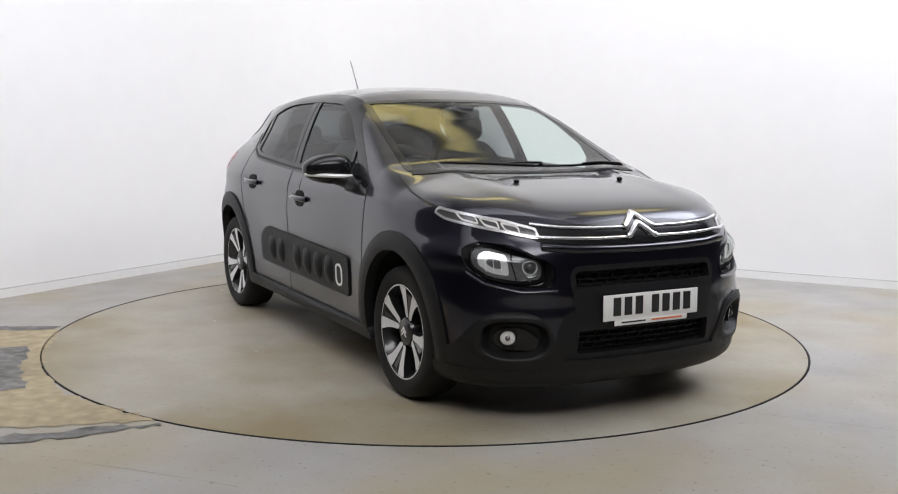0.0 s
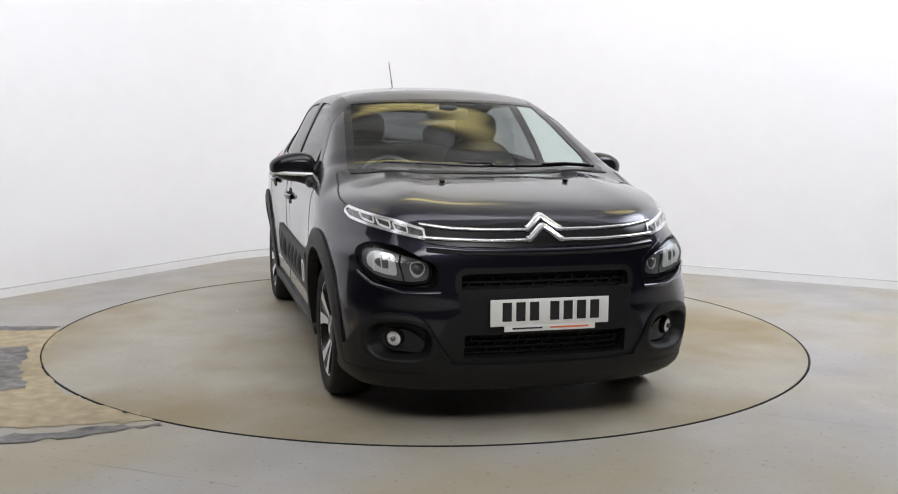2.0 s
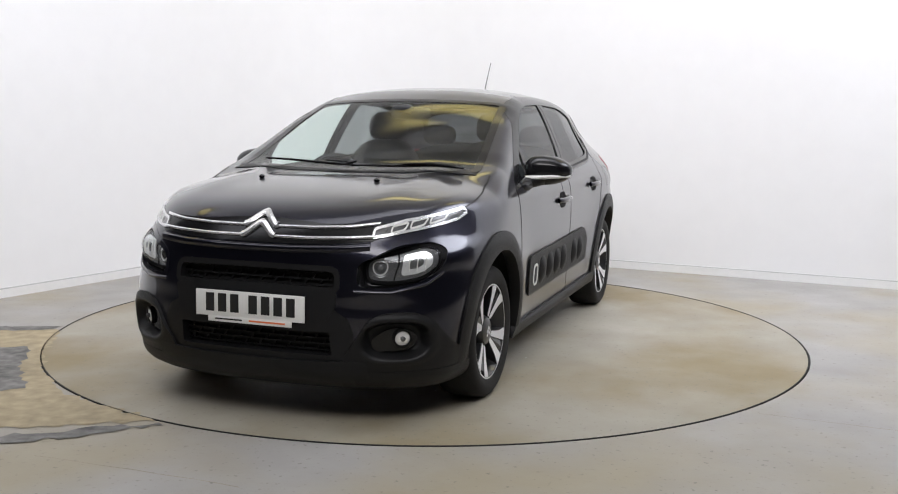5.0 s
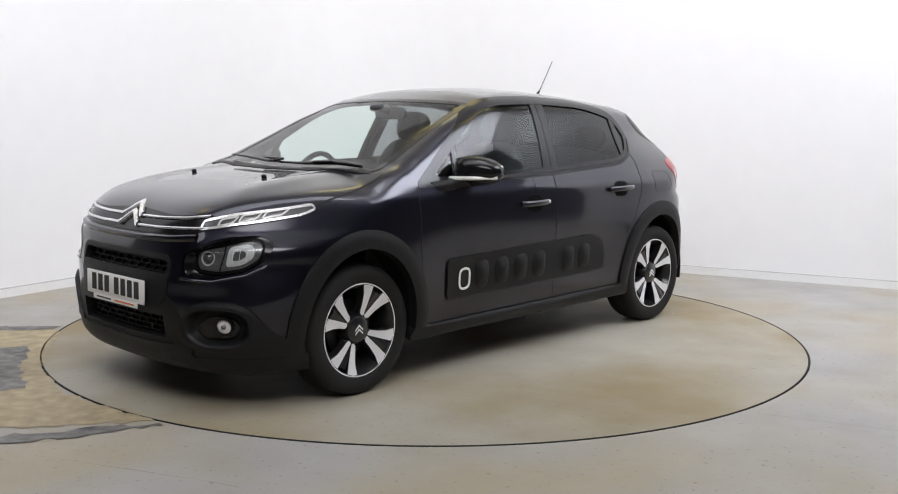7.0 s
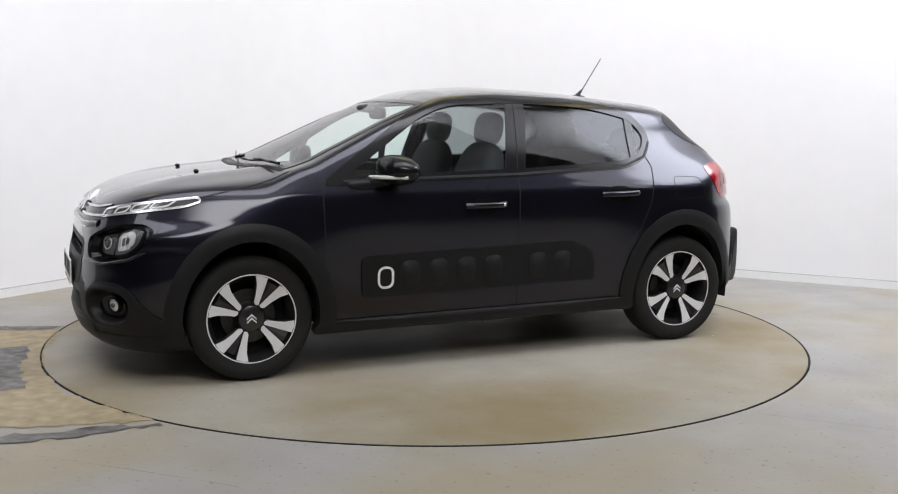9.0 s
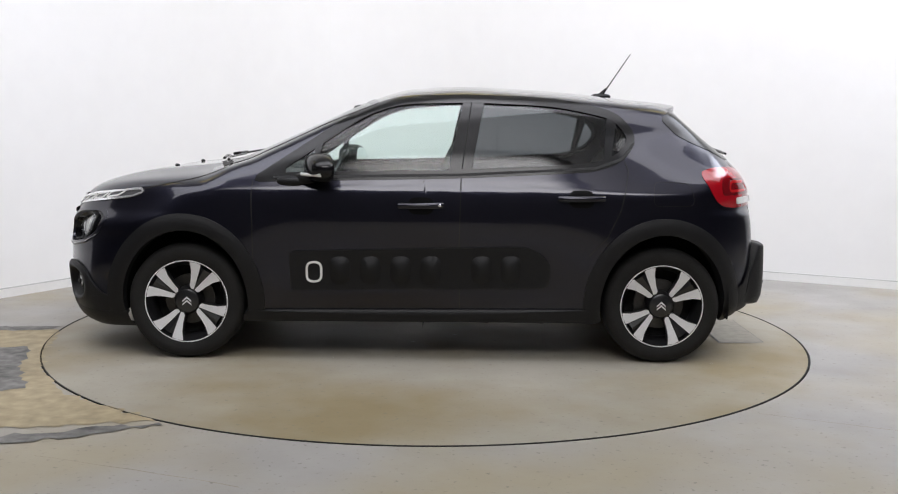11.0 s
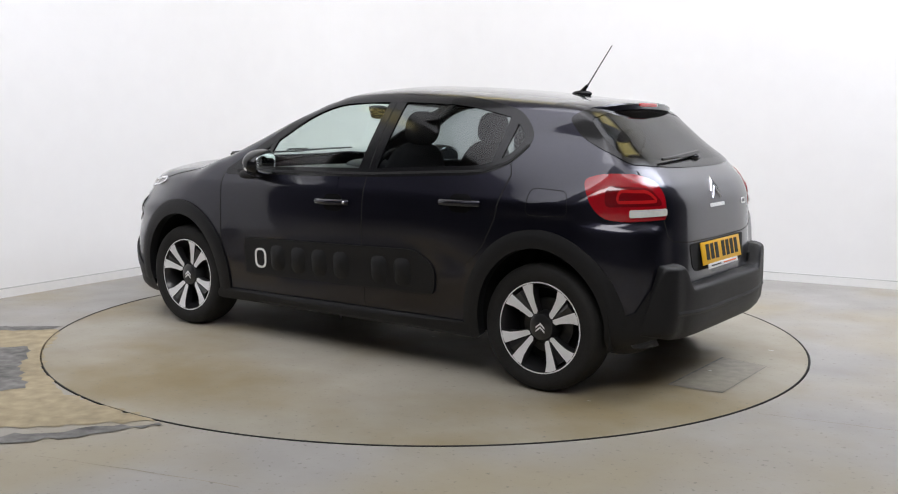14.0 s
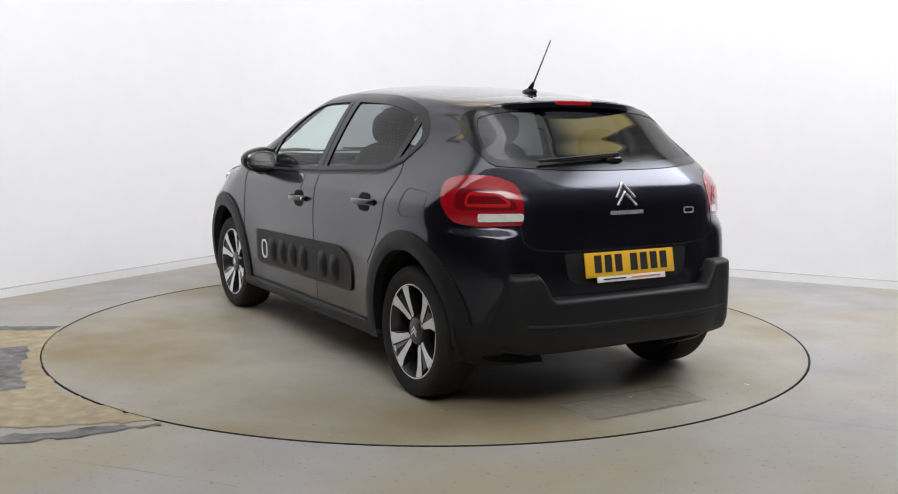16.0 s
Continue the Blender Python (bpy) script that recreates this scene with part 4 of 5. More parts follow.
fogs = both("fog_lamp_surround", corner_patch("CF", FOG, [0.03, 0.06, 0.06, 0.07, 0.07, 0.06, 0.06, 0.06, 0.02, 0.02, 0.05, 0.03], off=0.011, thick=0.03, step=0.010, rings=40, shape=fog_sink), TRIM, "matt black plastic fog lamp surround", sharp=50)
for k, s in enumerate((1, -1)):
    fl = (lambda g: g) if s > 0 else flipped
    hole = corner_patch("CF", [(1.955, 0.512, 0.372), (1.88, 0.58, 0.428), (1.80, 0.66, 0.428), (1.765, 0.70, 0.38), (1.80, 0.66, 0.330), (1.94, 0.53, 0.325)], 0.06, off=-0.030, thick=0.004, step=0.01, rings=6)
    part("recess", fl(hole), GLOSS, fogs[k])
    part("fog_bezel", fl(band("CF", oval("CF", (1.835, 0.637, 0.385), 0.036, 0.043), -0.004, 0.005, -0.016, 0.02, 0.006)), GRILLE, fogs[k])
    part("fog_lamp", fl(patch("CF", oval("CF", (1.835, 0.637, 0.385), 0.033, 0.040), -0.022, 0.012, 0.008, 5, 0.004)), LAMP_GREY, fogs[k], "round clear fog lamp")
    part("fog_bulb", fl(patch("CF", oval("CF", (1.835, 0.637, 0.385), 0.011, 0.013), -0.010, 0.012, 0.005, 4, 0.006)), LAMP_MID, fogs[k])
    side_lip = band("CF", wrap("CF", (1.98, 0.44, 0.215), (1.85, 0.62, 0.215), (1.70, 0.74, 0.215), (1.58, 0.80, 0.22)), -0.035, 0.045, 0.014, 0.03, 0.015, closed=False, crown=0.006)
    part("lip_end", fl(side_lip), TRIM, fogs[k])
part("front_lip", band("F", [(-0.5, 0.235), (-0.25, 0.228), (0.0, 0.226), (0.25, 0.228), (0.5, 0.235)], -0.062, 0.065, 0.012, 0.04, 0.02, closed=False, crown=0.008), TRIM, car, "matt black lower front lip")


def number_plate(name, mat, view, x, z, tilt, label):
    """A plate with seven dark bars in place of its characters, and a dealer's strip."""
    f = 1 if view == "F" else -1
    m = Matrix.Translation((x, 0, z)) @ pose(0, 0, 0, 0, tilt, 0 if f > 0 else 180)
    plate = part(name, moved(box(0, 0, 0, 0.006, 0.52, 0.111, 0.002), m), mat, car, label)
    for i in range(7):
        y = 0.200 - 0.0605 * i - (0.03 if i > 3 else 0)
        part("dark_bar", moved(box(0.0038, y * 0.98, 0.004, 0.002, 0.040, 0.078, 0.0), m), INK, plate)
    strip = part("dealer_strip", moved(box(0.001, 0.0, -0.066, 0.004, 0.40, 0.026, 0.001), m), WHITE_P, plate)
    part("orange_bar", moved(box(0.0035, 0.085, -0.066, 0.002, 0.17, 0.007), m), ORANGE, strip)
    part("dark_bar", moved(box(0.0035, -0.10, -0.066, 0.002, 0.13, 0.006), m), INK, strip)
    return plate


number_plate("front_number_plate", WHITE_P, "F", 2.062, 0.508, -1, "white front number plate with dark bars")
number_plate("rear_number_plate", YELLOW_P, "B", -1.845, 0.655, -11, "yellow rear number plate with dark bars")

both("washer_jet", blob(1.437, 0.302, 1.008, 0.014, 0.014, 0.010), GLOSS)
part("scuttle", band("T", [(1.06, -0.66), (1.15, -0.33), (1.185, 0.0), (1.15, 0.33), (1.06, 0.66)], -0.028, 0.028, 0.003, 0.010, 0.03, closed=False), TRIM, car)


def wiper(points, z_off):
    p = np.array(points)
    q = onto("T", p[:, 0], p[:, 1], z_off)
    return tube([tuple(v) for v in q], 0.008, 8, 0.005)


part("windscreen_wiper", join(wiper([(1.15, -0.02), (1.125, -0.15), (1.085, -0.33), (1.05, -0.50)], 0.028), wiper([(1.165, 0.02), (1.12, 0.05), (1.11, -0.12)], 0.035)), GLOSS, car)
part("windscreen_wiper", join(wiper([(1.07, 0.60), (1.10, 0.45), (1.13, 0.25), (1.135, 0.05), (1.12, -0.12)], 0.022), wiper([(1.10, 0.56), (1.115, 0.42), (1.125, 0.30)], 0.032)), GLOSS, car)

# ---- rear ----
TAIL_L = [(-1.47, 0.785, 1.018), (-1.56, 0.735, 1.050), (-1.66, 0.615, 1.047), (-1.71, 0.545, 1.012), (-1.755, 0.535, 0.95), (-1.757, 0.542, 0.842), (-1.66, 0.72, 0.832), (-1.56, 0.765, 0.845), (-1.505, 0.79, 0.905)]
TAIL_R = [0.10, 0.10, 0.10, 0.10, 0.08, 0.02, 0.06, 0.08, 0.10]
tails = both("tail_lamp", corner_patch("CB", TAIL_L, TAIL_R, off=0.003, thick=0.02, step=0.012, rings=9, dome=0.006), RED, "large rounded red tail lamp")
for k, s in enumerate((1, -1)):
    fl = (lambda g: g) if s > 0 else flipped
    deep = corner_patch("CB", [(-1.56, 0.745, 0.995), (-1.70, 0.60, 0.985), (-1.745, 0.548, 0.905), (-1.55, 0.755, 0.90)], 0.05, off=0.0085, thick=0.006, step=0.01, rings=6, dome=0.003)
    part("lamp_chamber", fl(deep), RED_DEEP, tails[k])
    ring = band("CB", rounded(wrap("CB", (-1.60, 0.71, 0.972), (-1.69, 0.615, 0.968), (-1.72, 0.577, 0.925), (-1.59, 0.72, 0.922)), 0.03), -0.007, 0.007, 0.0125, 0.006, 0.008)
    part("light_ring", fl(ring), RED_LIGHT, tails[k])
    rev = corner_patch("CB", [(-1.635, 0.685, 0.888), (-1.757, 0.542, 0.892), (-1.758, 0.542, 0.860), (-1.635, 0.685, 0.853)], 0.012, off=0.011, thick=0.006, step=0.008, rings=4)
    part("reversing_lamp", fl(rev), LAMP_WHITE, tails[k])


def spoiler():
    """A roof spoiler: the roof carried on over the rear window to a blunt lip."""
    ys = np.linspace(-0.545, 0.545, 41)
    a = np.abs(ys) / 0.545
    x0 = -1.20 + 0.04 * a ** 2
    base = onto("T", x0, ys)[:, 2]
    rows = []
    for t, lift in ((0, 0.001), (0.3, 0.006), (0.7, 0.008), (0.97, 0.006), (1, 0.0), (1, -0.026), (0.7, -0.042), (0.35, -0.06)):
        x = x0 - 0.235 * t + 0.11 * a ** 3 * t
        z = base - 0.030 * t + lift - 0.012 * a ** 6 * t
        rows.append(np.stack([x, ys * (1 - 0.015 * t), z], -1))
    vs = [tuple(v) for r in rows for v in r]
    n = len(ys)
    fs = [(r * n + i, r * n + i + 1, (r + 1) * n + i + 1, (r + 1) * n + i) for r in range(len(rows) - 1) for i in range(n - 1)]
    return vs, [tuple(reversed(f)) for f in fs]


part("roof_spoiler", spoiler(), PAINT, car, "gloss black roof spoiler")
part("brake_lamp", blob(-1.434, 0.03, 1.372, 0.005, 0.108, 0.010, 5), RED_LIGHT, car, "narrow red high-level brake lamp")
part("rear_wiper", join(tube([tuple(v) for v in onto("B", np.linspace(0.40, -0.05, 9), np.linspace(1.095, 1.118, 9), 0.022)], 0.007, 8, 0.014), blob(-1.66, -0.03, 1.112, 0.035, 0.06, 0.022)), GLOSS, car)
for base, tip in ((0.945, 1.008), (0.912, 0.968)):
    part("chevron", band("B", [(-0.054, base), (-0.046, base + 0.010), (0.0, tip), (0.046, base + 0.010), (0.054, base)], -0.0055, 0.0045, 0.006, 0.010, 0.006, closed=False, crown=0.003), CHROME, car, "chrome chevron emblem")
part("name_badge", patch("B", rounded([(0.100, 0.890), (-0.095, 0.890), (-0.095, 0.872), (0.100, 0.872)], 0.004), 0.004, 0.005, 0.01, 2), CHROME, car, "small chrome name bar")
part("model_badge", band("B", rounded([(-0.350, 0.890), (-0.412, 0.890), (-0.412, 0.866), (-0.350, 0.866)], 0.006), -0.004, 0.004, 0.004, 0.005, 0.006), CHROME, car, "small chrome model mark")

# rear bumper cladding: a step in the middle with a raised block at each end
def rear_trim():
    """The bumper's plastic lower part: a proud shelf across, higher at both ends, with softened edges."""
    a = np.r_[np.linspace(0, 0.42, 22), np.linspace(0.43, 0.53, 15), np.linspace(0.545, 0.61, 6), np.linspace(0.62, 0.695, 14)]
    ys = np.r_[-a[:0:-1], a]
    a = np.abs(ys)
    top = 0.528 + 0.108 * ramp((a - 0.43) / 0.08) - 0.27 * np.clip((a - 0.625) / 0.07, 0, 1) ** 1.35
    low = 0.272 + 0.035 * ramp((a - 0.5) / 0.2)
    proud = 0.012 + 0.056 * (1 - ramp((a - 0.575) / 0.12))
    rows = []
    for t, w, lift in [(1, 0.0, None), (1, 0.0, 0.35), (1, 0.006, 0.75), (1, 0.014, 0.95), (1, 0.026, 1)] + [(t, 0.0, 1) for t in (0.8, 0.6, 0.45, 0.3, 0.15)] + [(0, -0.012, 1), (0, -0.004, 0.7), (0, 0.0, None)]:
        z = low + t * (top - low) - w
        off = -0.02 + 0 * ys if lift is None else proud * lift
        p = onto("B", ys, z)
        q = p.copy()
        n = outward(p[:, 0], p[:, 1], p[:, 2])
        n[:, 2] = 0
        n /= np.linalg.norm(n, axis=1, keepdims=True)
        rows.append(q + n * off[:, None])
    m = len(ys)
    vs = [tuple(v) for r in rows for v in r]
    fs = [(r * m + i, r * m + i + 1, (r + 1) * m + i + 1, (r + 1) * m + i) for r in range(len(rows) - 1) for i in range(m - 1)]
    k = 5 * (m - 1) + (m - 1) // 2
    return oriented(vs, [fs[k]] + fs[:k] + fs[k + 1:], "B")


part("rear_bumper_trim", rear_trim(), TRIM, car, "matt black plastic rear bumper trim", 50)
both("rear_bumper_corner", patch("L", rounded([(-1.60, 0.365), (-1.72, 0.39), (-1.78, 0.52), (-1.795, 0.60), (-1.82, 0.60), (-1.84, 0.315), (-1.60, 0.245)], 0.03), 0.010, 0.03, 0.014, 8), TRIM)
part("bumper_rib", band("B", [(-0.57, 0.415), (-0.3, 0.405), (0.3, 0.405), (0.57, 0.415)], -0.012, 0.012, 0.067, 0.01, 0.02, closed=False, crown=0.007), TRIM, car)
part("plate_recess", patch("B", rounded([(-0.36, 0.712), (0.36, 0.712), (0.34, 0.60), (0.30, 0.575), (-0.30, 0.575), (-0.34, 0.60)], 0.02), 0.003, 0.006), UNDER, car)

# roof aerial
part("aerial_base", join(blob(-1.03, 0, 1.432, 0.060, 0.020, 0.018, 2.2), tube([(-1.025, 0, 1.435), (-1.062, 0, 1.478)], 0.017, 10, 0.007)), GLOSS, car)
part("aerial", tube([(-1.045, 0, 1.448), (-1.20, 0, 1.682)], 0.0045, 8, 0.0028), LAMP_DARK, car, "thin black roof aerial")

# ---- underside and wheels ----
part("underbody", join(box(0.25, 0, 0.25, 2.9, 1.1, 0.06, 0.02), box(0, 0, 0.245, 1.7, 1.60, 0.06, 0.02), box(-1.5, -0.4, 0.33, 0.4, 0.3, 0.10, 0.04), box(1.3, 0, 0.26, 0.16, 1.3, 0.06, 0.02), box(-1.27, 0, 0.29, 0.10, 1.3, 0.08, 0.02)), UNDER, car)


def wheel(hx, side, spin):
    """Tyre, dark rim, four pairs of bright blades, cap; built facing +y, then set on its hub."""
    hub = new("wheel")
    hub.parent = car
    hub.matrix_local = pose(hx, 0.722 * side, HUB_Z, 0, 0, 0 if side > 0 else 180)
    tagged(hub, "alloy wheel with bright machined blades on black")
    tyre = [(0.218, 0.080), (0.226, 0.092), (0.252, 0.102), (0.283, 0.100), (0.298, 0.090), (0.307, 0.072), (0.3105, 0.04), (0.3115, 0), (0.3105, -0.04), (0.307, -0.07), (0.298, -0.09), (0.25, -0.102), (0.212, -0.085)]
    part("tyre", lathe(tyre, 96), RUBBER, hub, "black road tyre")
    for gy in (-0.045, -0.015, 0.015, 0.045):
        part("tread_groove", lathe([(0.3112, gy - 0.004), (0.3118, gy), (0.3112, gy + 0.004)], 72), GAP, hub)
    rim = [(0.223, 0.078), (0.2225, 0.088), (0.215, 0.088), (0.208, 0.075), (0.190, 0.045), (0.185, -0.06)]
    part("rim", lathe(rim, 96), DARK_RIM, hub, "black painted rim")
    part("rim_edge", lathe([(0.2222, 0.0888), (0.2160, 0.0890)], 96), ALLOY, hub)
    part("brake_disc", lathe([(0.02, 0.0), (0.135, 0.0), (0.135, -0.02)], 48), material("brake_steel", (0.07, 0.068, 0.066), 0.4, 0.9, 0.2, 40) if "brake_steel" not in bpy.data.materials else bpy.data.materials["brake_steel"], hub)
    part("wheel_well_back", lathe([(0.0, -0.035), (0.19, -0.035)], 32), UNDER, hub)
    part("centre", lathe([(0.0, 0.078), (0.045, 0.078), (0.062, 0.070), (0.075, 0.045), (0.078, 0.01)], 48), DARK_RIM, hub)
    turn = side
    for p in range(4):
        for sgn in (-1, 1):
            a0 = radians(spin + 90 * p)

            def at(r, da, y):
                t = a0 + sgn * radians(da)
                return (r * math.cos(math.pi - t) * turn, y, r * math.sin(t))
            outline = [(0.071, 1.5), (0.10, 4.8), (0.16, 7.8), (0.214, 9.5), (0.2165, 18), (0.214, 26.5), (0.17, 23), (0.12, 21.5), (0.080, 22), (0.068, 14)]
            lean = lambda r, da: 0.064 + 0.024 * (r * math.cos(radians(da - 15)) - 0.06) / 0.155
            front_v = [at(r, da, lean(r, da)) for r, da in outline]
            back_v = [at(r * 0.995, da, 0.028) for r, da in outline]
            n = len(outline)
            fs = [tuple(range(n)), tuple(reversed(range(n, 2 * n)))] + [(i, i + n, (i + 1) % n + n, (i + 1) % n) for i in range(n)]
            bm = bmesh.new()
            bv = [bm.verts.new(v) for v in front_v + back_v]
            for f in fs:
                bm.faces.new([bv[i] for i in f])
            bmesh.ops.recalc_face_normals(bm, faces=bm.faces[:])
            bmesh.ops.bevel(bm, geom=[e for e in bm.edges if all(v.co.y > 0.05 for v in e.verts)], offset=0.002, segments=1, affect="EDGES")
            bm.verts.index_update()
            geo = [tuple(v.co) for v in bm.verts], [tuple(v.index for v in f.verts) for f in bm.faces]
            bm.free()
            blade = part("blade", geo, DARK_RIM, hub, sharp=20)
            face_v = [at(0.15 + (r - 0.15) * 0.985, 15 + (da - 15) * 0.98, lean(r, da) + 0.0012) for r, da in outline]
            turned = sum(face_v[i][0] * face_v[(i + 1) % n][2] - face_v[(i + 1) % n][0] * face_v[i][2] for i in range(n)) > 0
            part("machined_face", (face_v, [tuple(reversed(range(n))) if turned else tuple(range(n))]), ALLOY, blade, "bright machined face")
        # dark spoke behind the pair
        a0 = radians(spin + 90 * p)
        c, s_ = math.cos(math.pi - a0) * turn, math.sin(a0)
        part("spoke", tube([(0.06 * c, 0.03, 0.06 * s_), (0.20 * c, 0.045, 0.20 * s_)], 0.030, 8, 0.045), DARK_RIM, hub)
    for low in (-0.020, -0.002):
        for sg in (-1, 1):
            v = [(0, 0.0805, low + 0.026), (0, 0.0805, low + 0.016), (sg * 0.024, 0.0805, low - 0.004), (sg * 0.024, 0.0805, low + 0.004)]
            part("cap_chevron", (v + [(x, 0.076, z) for x, _, z in v], [(0, 1, 2, 3) if sg > 0 else (3, 2, 1, 0), (0, 4, 5, 1), (1, 5, 6, 2), (2, 6, 7, 3), (3, 7, 4, 0)]), ALLOY, hub)
    return hub


wheel(HUB_F, 1, 58)
wheel(HUB_R, 1, 37)
wheel(HUB_F, -1, 20)
wheel(HUB_R, -1, 65)


# ---- cabin ----
def seat(x, y, name="front_seat"):
    base = part(name, blob(x + 0.10, y, 0.52, 0.27, 0.25, 0.10, 3.2), SEAT, car, "dark cloth seat")
    back = moved(blob(0, 0, 0.30, 0.085, 0.245, 0.33, 3.0), pose(x - 0.14, y, 0.55, 0, -16, 0))
    part("backrest", back, SEAT, base)
    part("headrest", moved(blob(0, 0, 0.0, 0.055, 0.13, 0.095, 2.8), pose(x - 0.325, y, 1.235, 0, -10, 0)), SEAT, base)
    for d in (-0.05, 0.05):
        part("headrest_post", tube([(x - 0.30, y + d, 1.10), (x - 0.32, y + d, 1.20)], 0.007, 8), ALLOY, base)


seat(0.10, 0.36)
seat(0.10, -0.36)
bench = part("rear_seat", blob(-0.72, 0, 0.52, 0.24, 0.60, 0.10, 4), SEAT, car, "dark cloth rear bench")
part("backrest", moved(blob(0, 0, 0.25, 0.08, 0.60, 0.30, 4), pose(-0.98, 0, 0.58, 0, -18, 0)), SEAT, bench)
for y in (0.36, -0.36):
    part("headrest", moved(blob(0, 0, 0, 0.05, 0.12, 0.075, 2.8), pose(-1.15, y, 1.17, 0, -10, 0)), SEAT, bench)
dash = part("dashboard", join(blob(0.90, 0, 0.86, 0.22, 0.66, 0.115, 4), box(0.95, 0, 0.62, 0.3, 1.3, 0.4, 0.03), box(0.35, 0, 0.55, 0.9, 0.2, 0.25, 0.04)), DASH, car, "dark plastic dashboard")
part("instrument_hood", blob(0.78, -0.36, 0.97, 0.10, 0.19, 0.045, 2.5), DASH, dash)
part("touch_screen", box(0.69, 0.0, 0.88, 0.02, 0.2, 0.12, 0.008), GLOSS, dash)
ring = [(0.60 + 0.185 * math.sin(a) * -0.36, -0.36 + 0.185 * math.cos(a), 0.905 + 0.185 * math.sin(a) * 0.93) for a in np.linspace(0, 2 * math.pi, 40, endpoint=False)]
wheel_s = part("steering_wheel", tube(ring, 0.016, 10, closed=True), GLOSS, car, "black steering wheel")
part("steering_boss", join(blob(0.605, -0.36, 0.90, 0.03, 0.07, 0.06, 3), box(0.605, -0.36, 0.905, 0.02, 0.33, 0.035, 0.008), tube([(0.61, -0.36, 0.90), (0.80, -0.36, 0.86)], 0.04, 10)), DASH, wheel_s)
part("rear_view_mirror", join(blob(0.335, 0.02, 1.318, 0.018, 0.125, 0.036, 3.5), tube([(0.34, 0.02, 1.32), (0.44, 0.02, 1.335)], 0.01, 8)), DASH, car)
part("sensor_pod", blob(0.40, 0.0, 1.345, 0.05, 0.06, 0.022, 2.6), DASH, car)
lin = onto("T", *[a.ravel() for a in np.meshgrid(np.linspace(0.20, -1.15, 14), np.linspace(-0.5, 0.5, 11), indexing="ij")], -0.035)
part("headlining", (lin, [(i * 11 + j, i * 11 + j + 1, (i + 1) * 11 + j + 1, (i + 1) * 11 + j) for i in range(13) for j in range(10)]), LINING, car)
both("door_card", patch("L", rounded([(0.85, 0.95), (-1.0, 1.0), (-0.9, 0.35), (0.85, 0.35)], 0.05), -0.07, 0.005, 0.05, 6), DASH)
part("cabin_floor", box(-0.2, 0, 0.33, 2.5, 1.35, 0.04, 0.01), UNDER, car)
part("load_cover", box(-1.42, 0, 0.93, 0.42, 1.05, 0.02, 0.005), DASH, car)

# ---- marks on the floor ----
def stain(name, pts, mat, z, label, parent=None, seed=1, rough=0.02):
    """A thin worn patch with an uneven edge."""
    o = evenly(pts, 0.05)
    rnd = random.Random(seed)
    o = [(x + rnd.uniform(-rough, rough), y + rnd.uniform(-rough, rough)) for x, y in o]
    n = len(o)
    area = sum(o[i][0] * o[(i + 1) % n][1] - o[(i + 1) % n][0] * o[i][1] for i in range(n))
    vs = [(x, y, z) for x, y in (o if area > 0 else o[::-1])]
    fs = [tuple(range(n))]
    ob = part(name, (vs, fs), mat, parent, label)
    if parent is None:
        tagged(ob, label, "floor stain", kind="structure")
    return ob


tan_a = stain("tan_stain", [(-3.4, -0.25), (-2.24, -0.10), (-2.05, -0.85), (-1.75, -1.45), (-1.15, -1.90), (-1.68, -2.0), (-3.4, -2.2)], STAIN_TAN, 0.003, "tan worn strip on the concrete floor", seed=3, rough=0.03)
stain("dark_stain", [(-3.4, -0.12), (-2.23, 0.0), (-2.26, -0.10), (-3.4, -0.27)], STAIN_DARK, 0.0045, "dark worn patch on the concrete floor", seed=4)
stain("dark_stain", [(-3.4, -0.75), (-2.22, -0.55), (-2.12, -0.9), (-2.02, -1.20), (-1.88, -1.42), (-2.4, -1.62), (-3.4, -1.70)], STAIN_DARK, 0.0045, "dark worn patch on the concrete floor", seed=5, rough=0.02)
stain("dark_stain", [(-3.4, -2.30), (-1.70, -2.13), (-1.30, -1.98), (-1.09, -1.945), (-1.15, -1.99), (-1.45, -2.14), (-1.75, -2.24), (-3.4, -2.55)], STAIN_DARK, 0.0045, "dark worn patch on the concrete floor", seed=6, rough=0.03)
hatch_line = [(-1.72, 0.312), (-1.985, 0.290), (-1.985, -0.36), (-1.725, -0.41)]
hatch = stain("access_hatch", hatch_line, HATCH, 0.002, "square greyish hatch flush in the turntable", turntable, 7, 0.002)
for k in range(4):
    (ax, ay_), (bx, by) = hatch_line[k], hatch_line[(k + 1) % 4]
    w = (0.004, 0.002, 0.002, 0.006)[k]
    d = Vector((bx - ax, by - ay_, 0)).normalized()
    nx, ny = -d.y * w, d.x * w
    part("hatch_joint", ([(ax - nx, ay_ - ny, 0.0035), (bx - nx, by - ny, 0.0035), (bx + nx, by + ny, 0.0035), (ax + nx, ay_ + ny, 0.0035)], [(0, 1, 2, 3)]), STAIN_DARK, hatch)


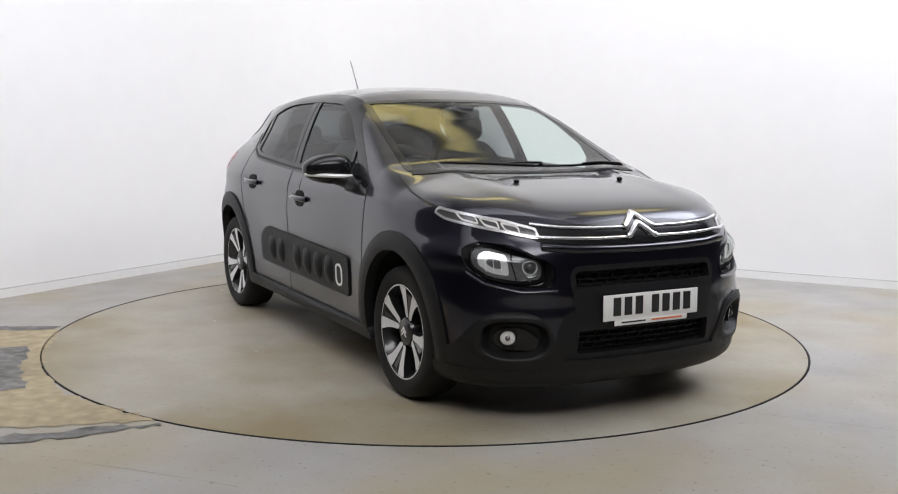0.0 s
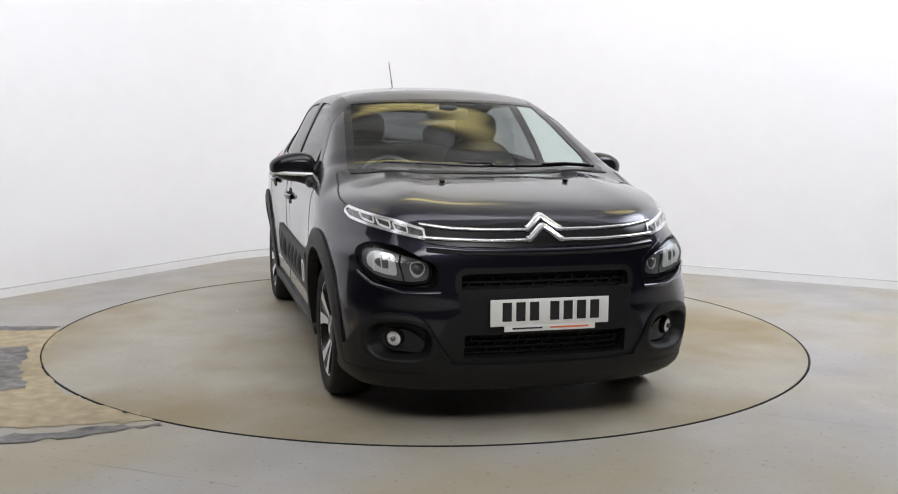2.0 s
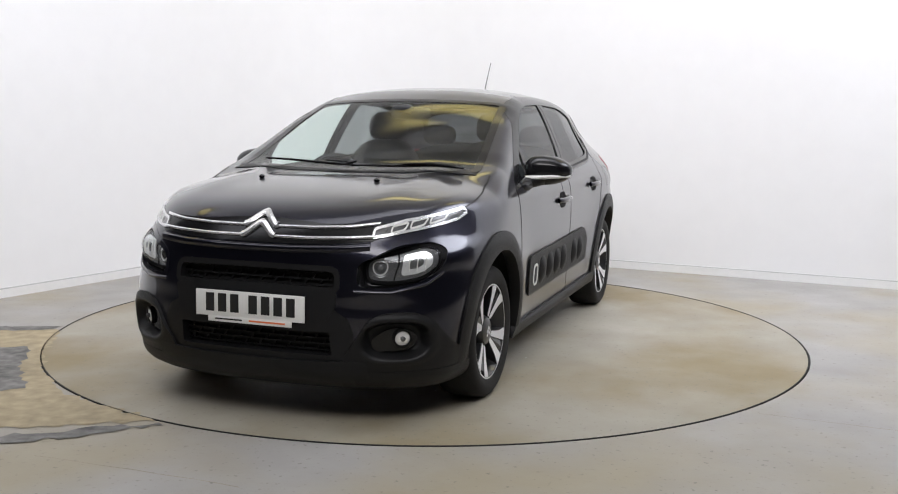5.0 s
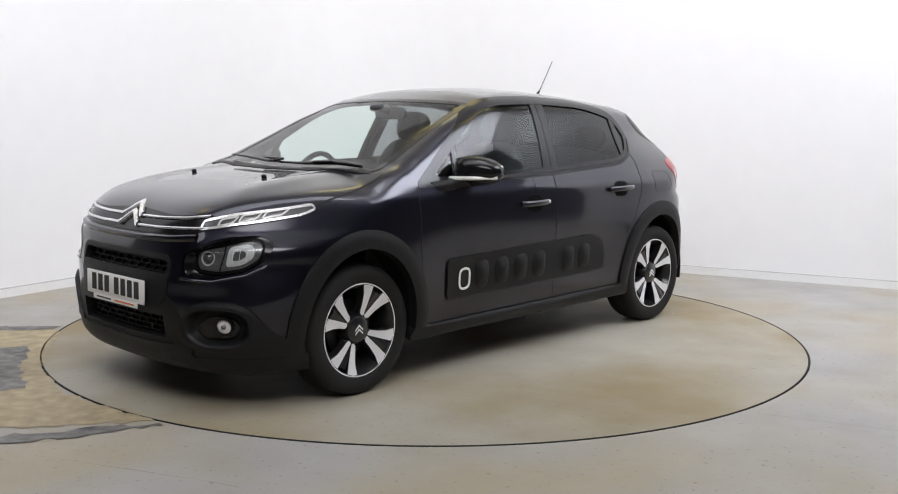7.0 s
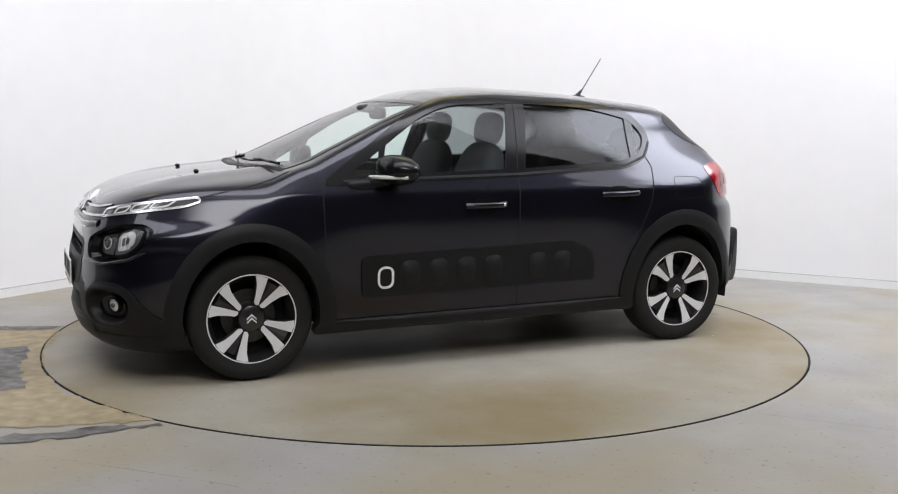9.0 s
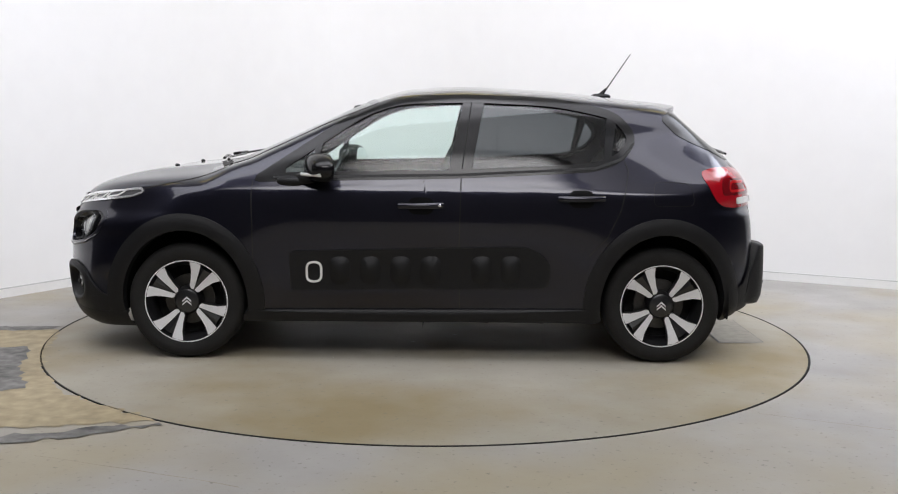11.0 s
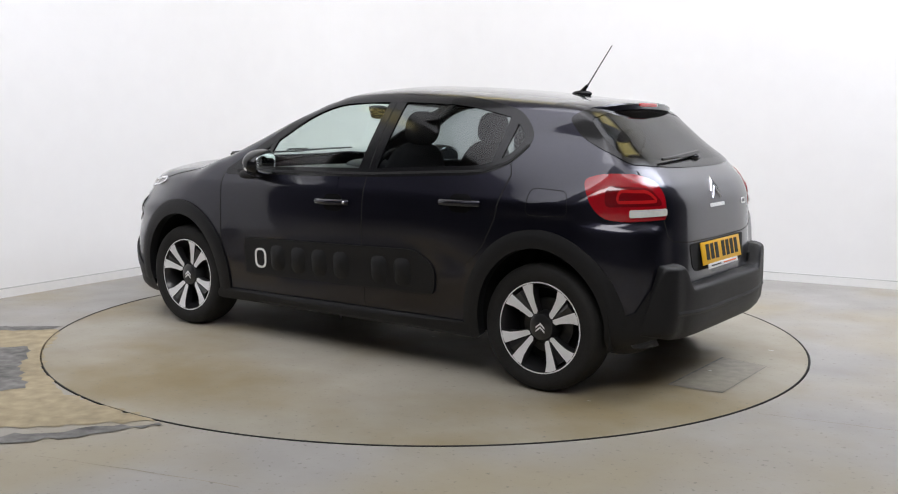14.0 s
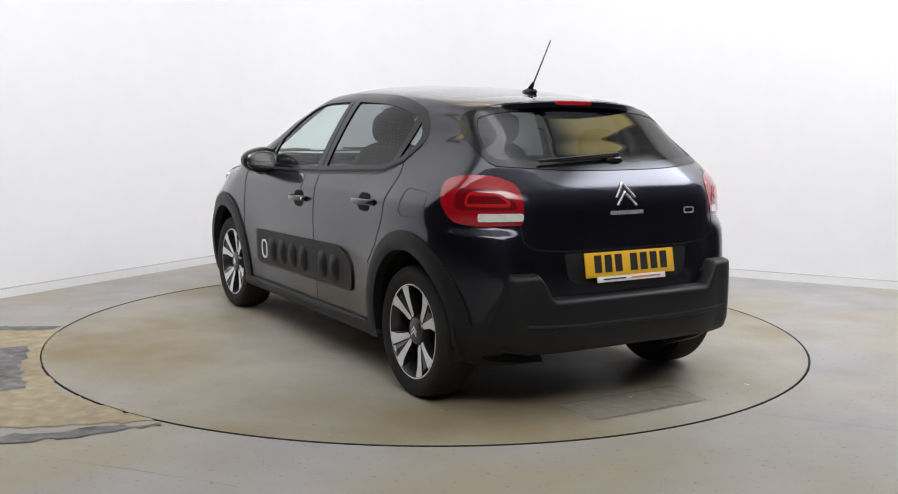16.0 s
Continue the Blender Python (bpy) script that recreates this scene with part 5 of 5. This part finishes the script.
def floor_line(points, w, seed):
    """A faint, slightly wandering joint in the concrete."""
    rnd = random.Random(seed)
    p = evenly(points, 0.08, False)
    vs, fs = [], []
    for x, y in p:
        h, d = w * rnd.uniform(0.4, 1.0), rnd.uniform(-0.004, 0.004)
        vs += [(x, y + d - h, 0.0015), (x, y + d + h, 0.0015)]
    fs = [(2 * i, 2 * i + 2, 2 * i + 3, 2 * i + 1) for i in range(len(p) - 1)]
    tagged(part("floor_joint", (vs, fs), JOINT), "faint brownish joint in the concrete floor", "floor joint", kind="structure")


floor_line([(1.48, -1.75), (1.75, -1.88), (2.0, -1.99), (2.25, -2.12)], 0.0025, 31)
floor_line([(-1.5, -2.35), (-1.2, -2.46), (-0.92, -2.56), (-0.66, -2.67)], 0.0022, 32)
rnd = random.Random(11)
for k in range(14):
    px, py = rnd.uniform(-1.9, 1.9), rnd.uniform(-1.3, 1.3)
    if math.hypot(px, py) < 2.1:
        w, h = rnd.uniform(0.01, 0.035), rnd.uniform(0.006, 0.015)
        stain("paint_fleck", [(px, py), (px + w, py + 0.004), (px + w, py + h), (px, py + h)], PALE, 0.0025, "pale paint fleck", turntable, 20 + k, 0.004)


# ---- what moves ----
AXLE = Vector((-0.007, 0.003, 0))
TURN = [(0.0, -62.14), (0.5, -63.07), (1.0, -65.69), (1.5, -69.82), (2.0, -75.80), (2.5, -81.51), (3.0, -87.76), (3.5, -93.45), (4.0, -99.61), (4.5, -105.36),
        (5.0, -111.15), (5.75, -119.85), (6.5, -128.55), (7.0, -134.35), (7.5, -139.95), (8.0, -145.66), (8.5, -151.34), (9.0, -157.06), (9.6, -164.2), (10.25, -172.0), (10.9, -179.9),
        (11.5, -187.15), (12.0, -193.47), (12.5, -199.11), (13.0, -205.12), (13.5, -210.76), (14.0, -216.79), (14.5, -222.42), (15.0, -228.53), (15.5, -234.19), (16.0, -240.27)]


def motions():
    rows_car, rows_disc = [], []
    for t, a in TURN:
        off = Matrix.Rotation(radians(a), 4, "Z") @ (-AXLE)
        rows_car.append((t, pose(off.x, off.y, 0.001, 0, 0, a)))
        rows_disc.append((t, pose(0, 0, 0, 0, 0, a)))
    walk(car, rows_car)
    walk(turntable, rows_disc)


motions()
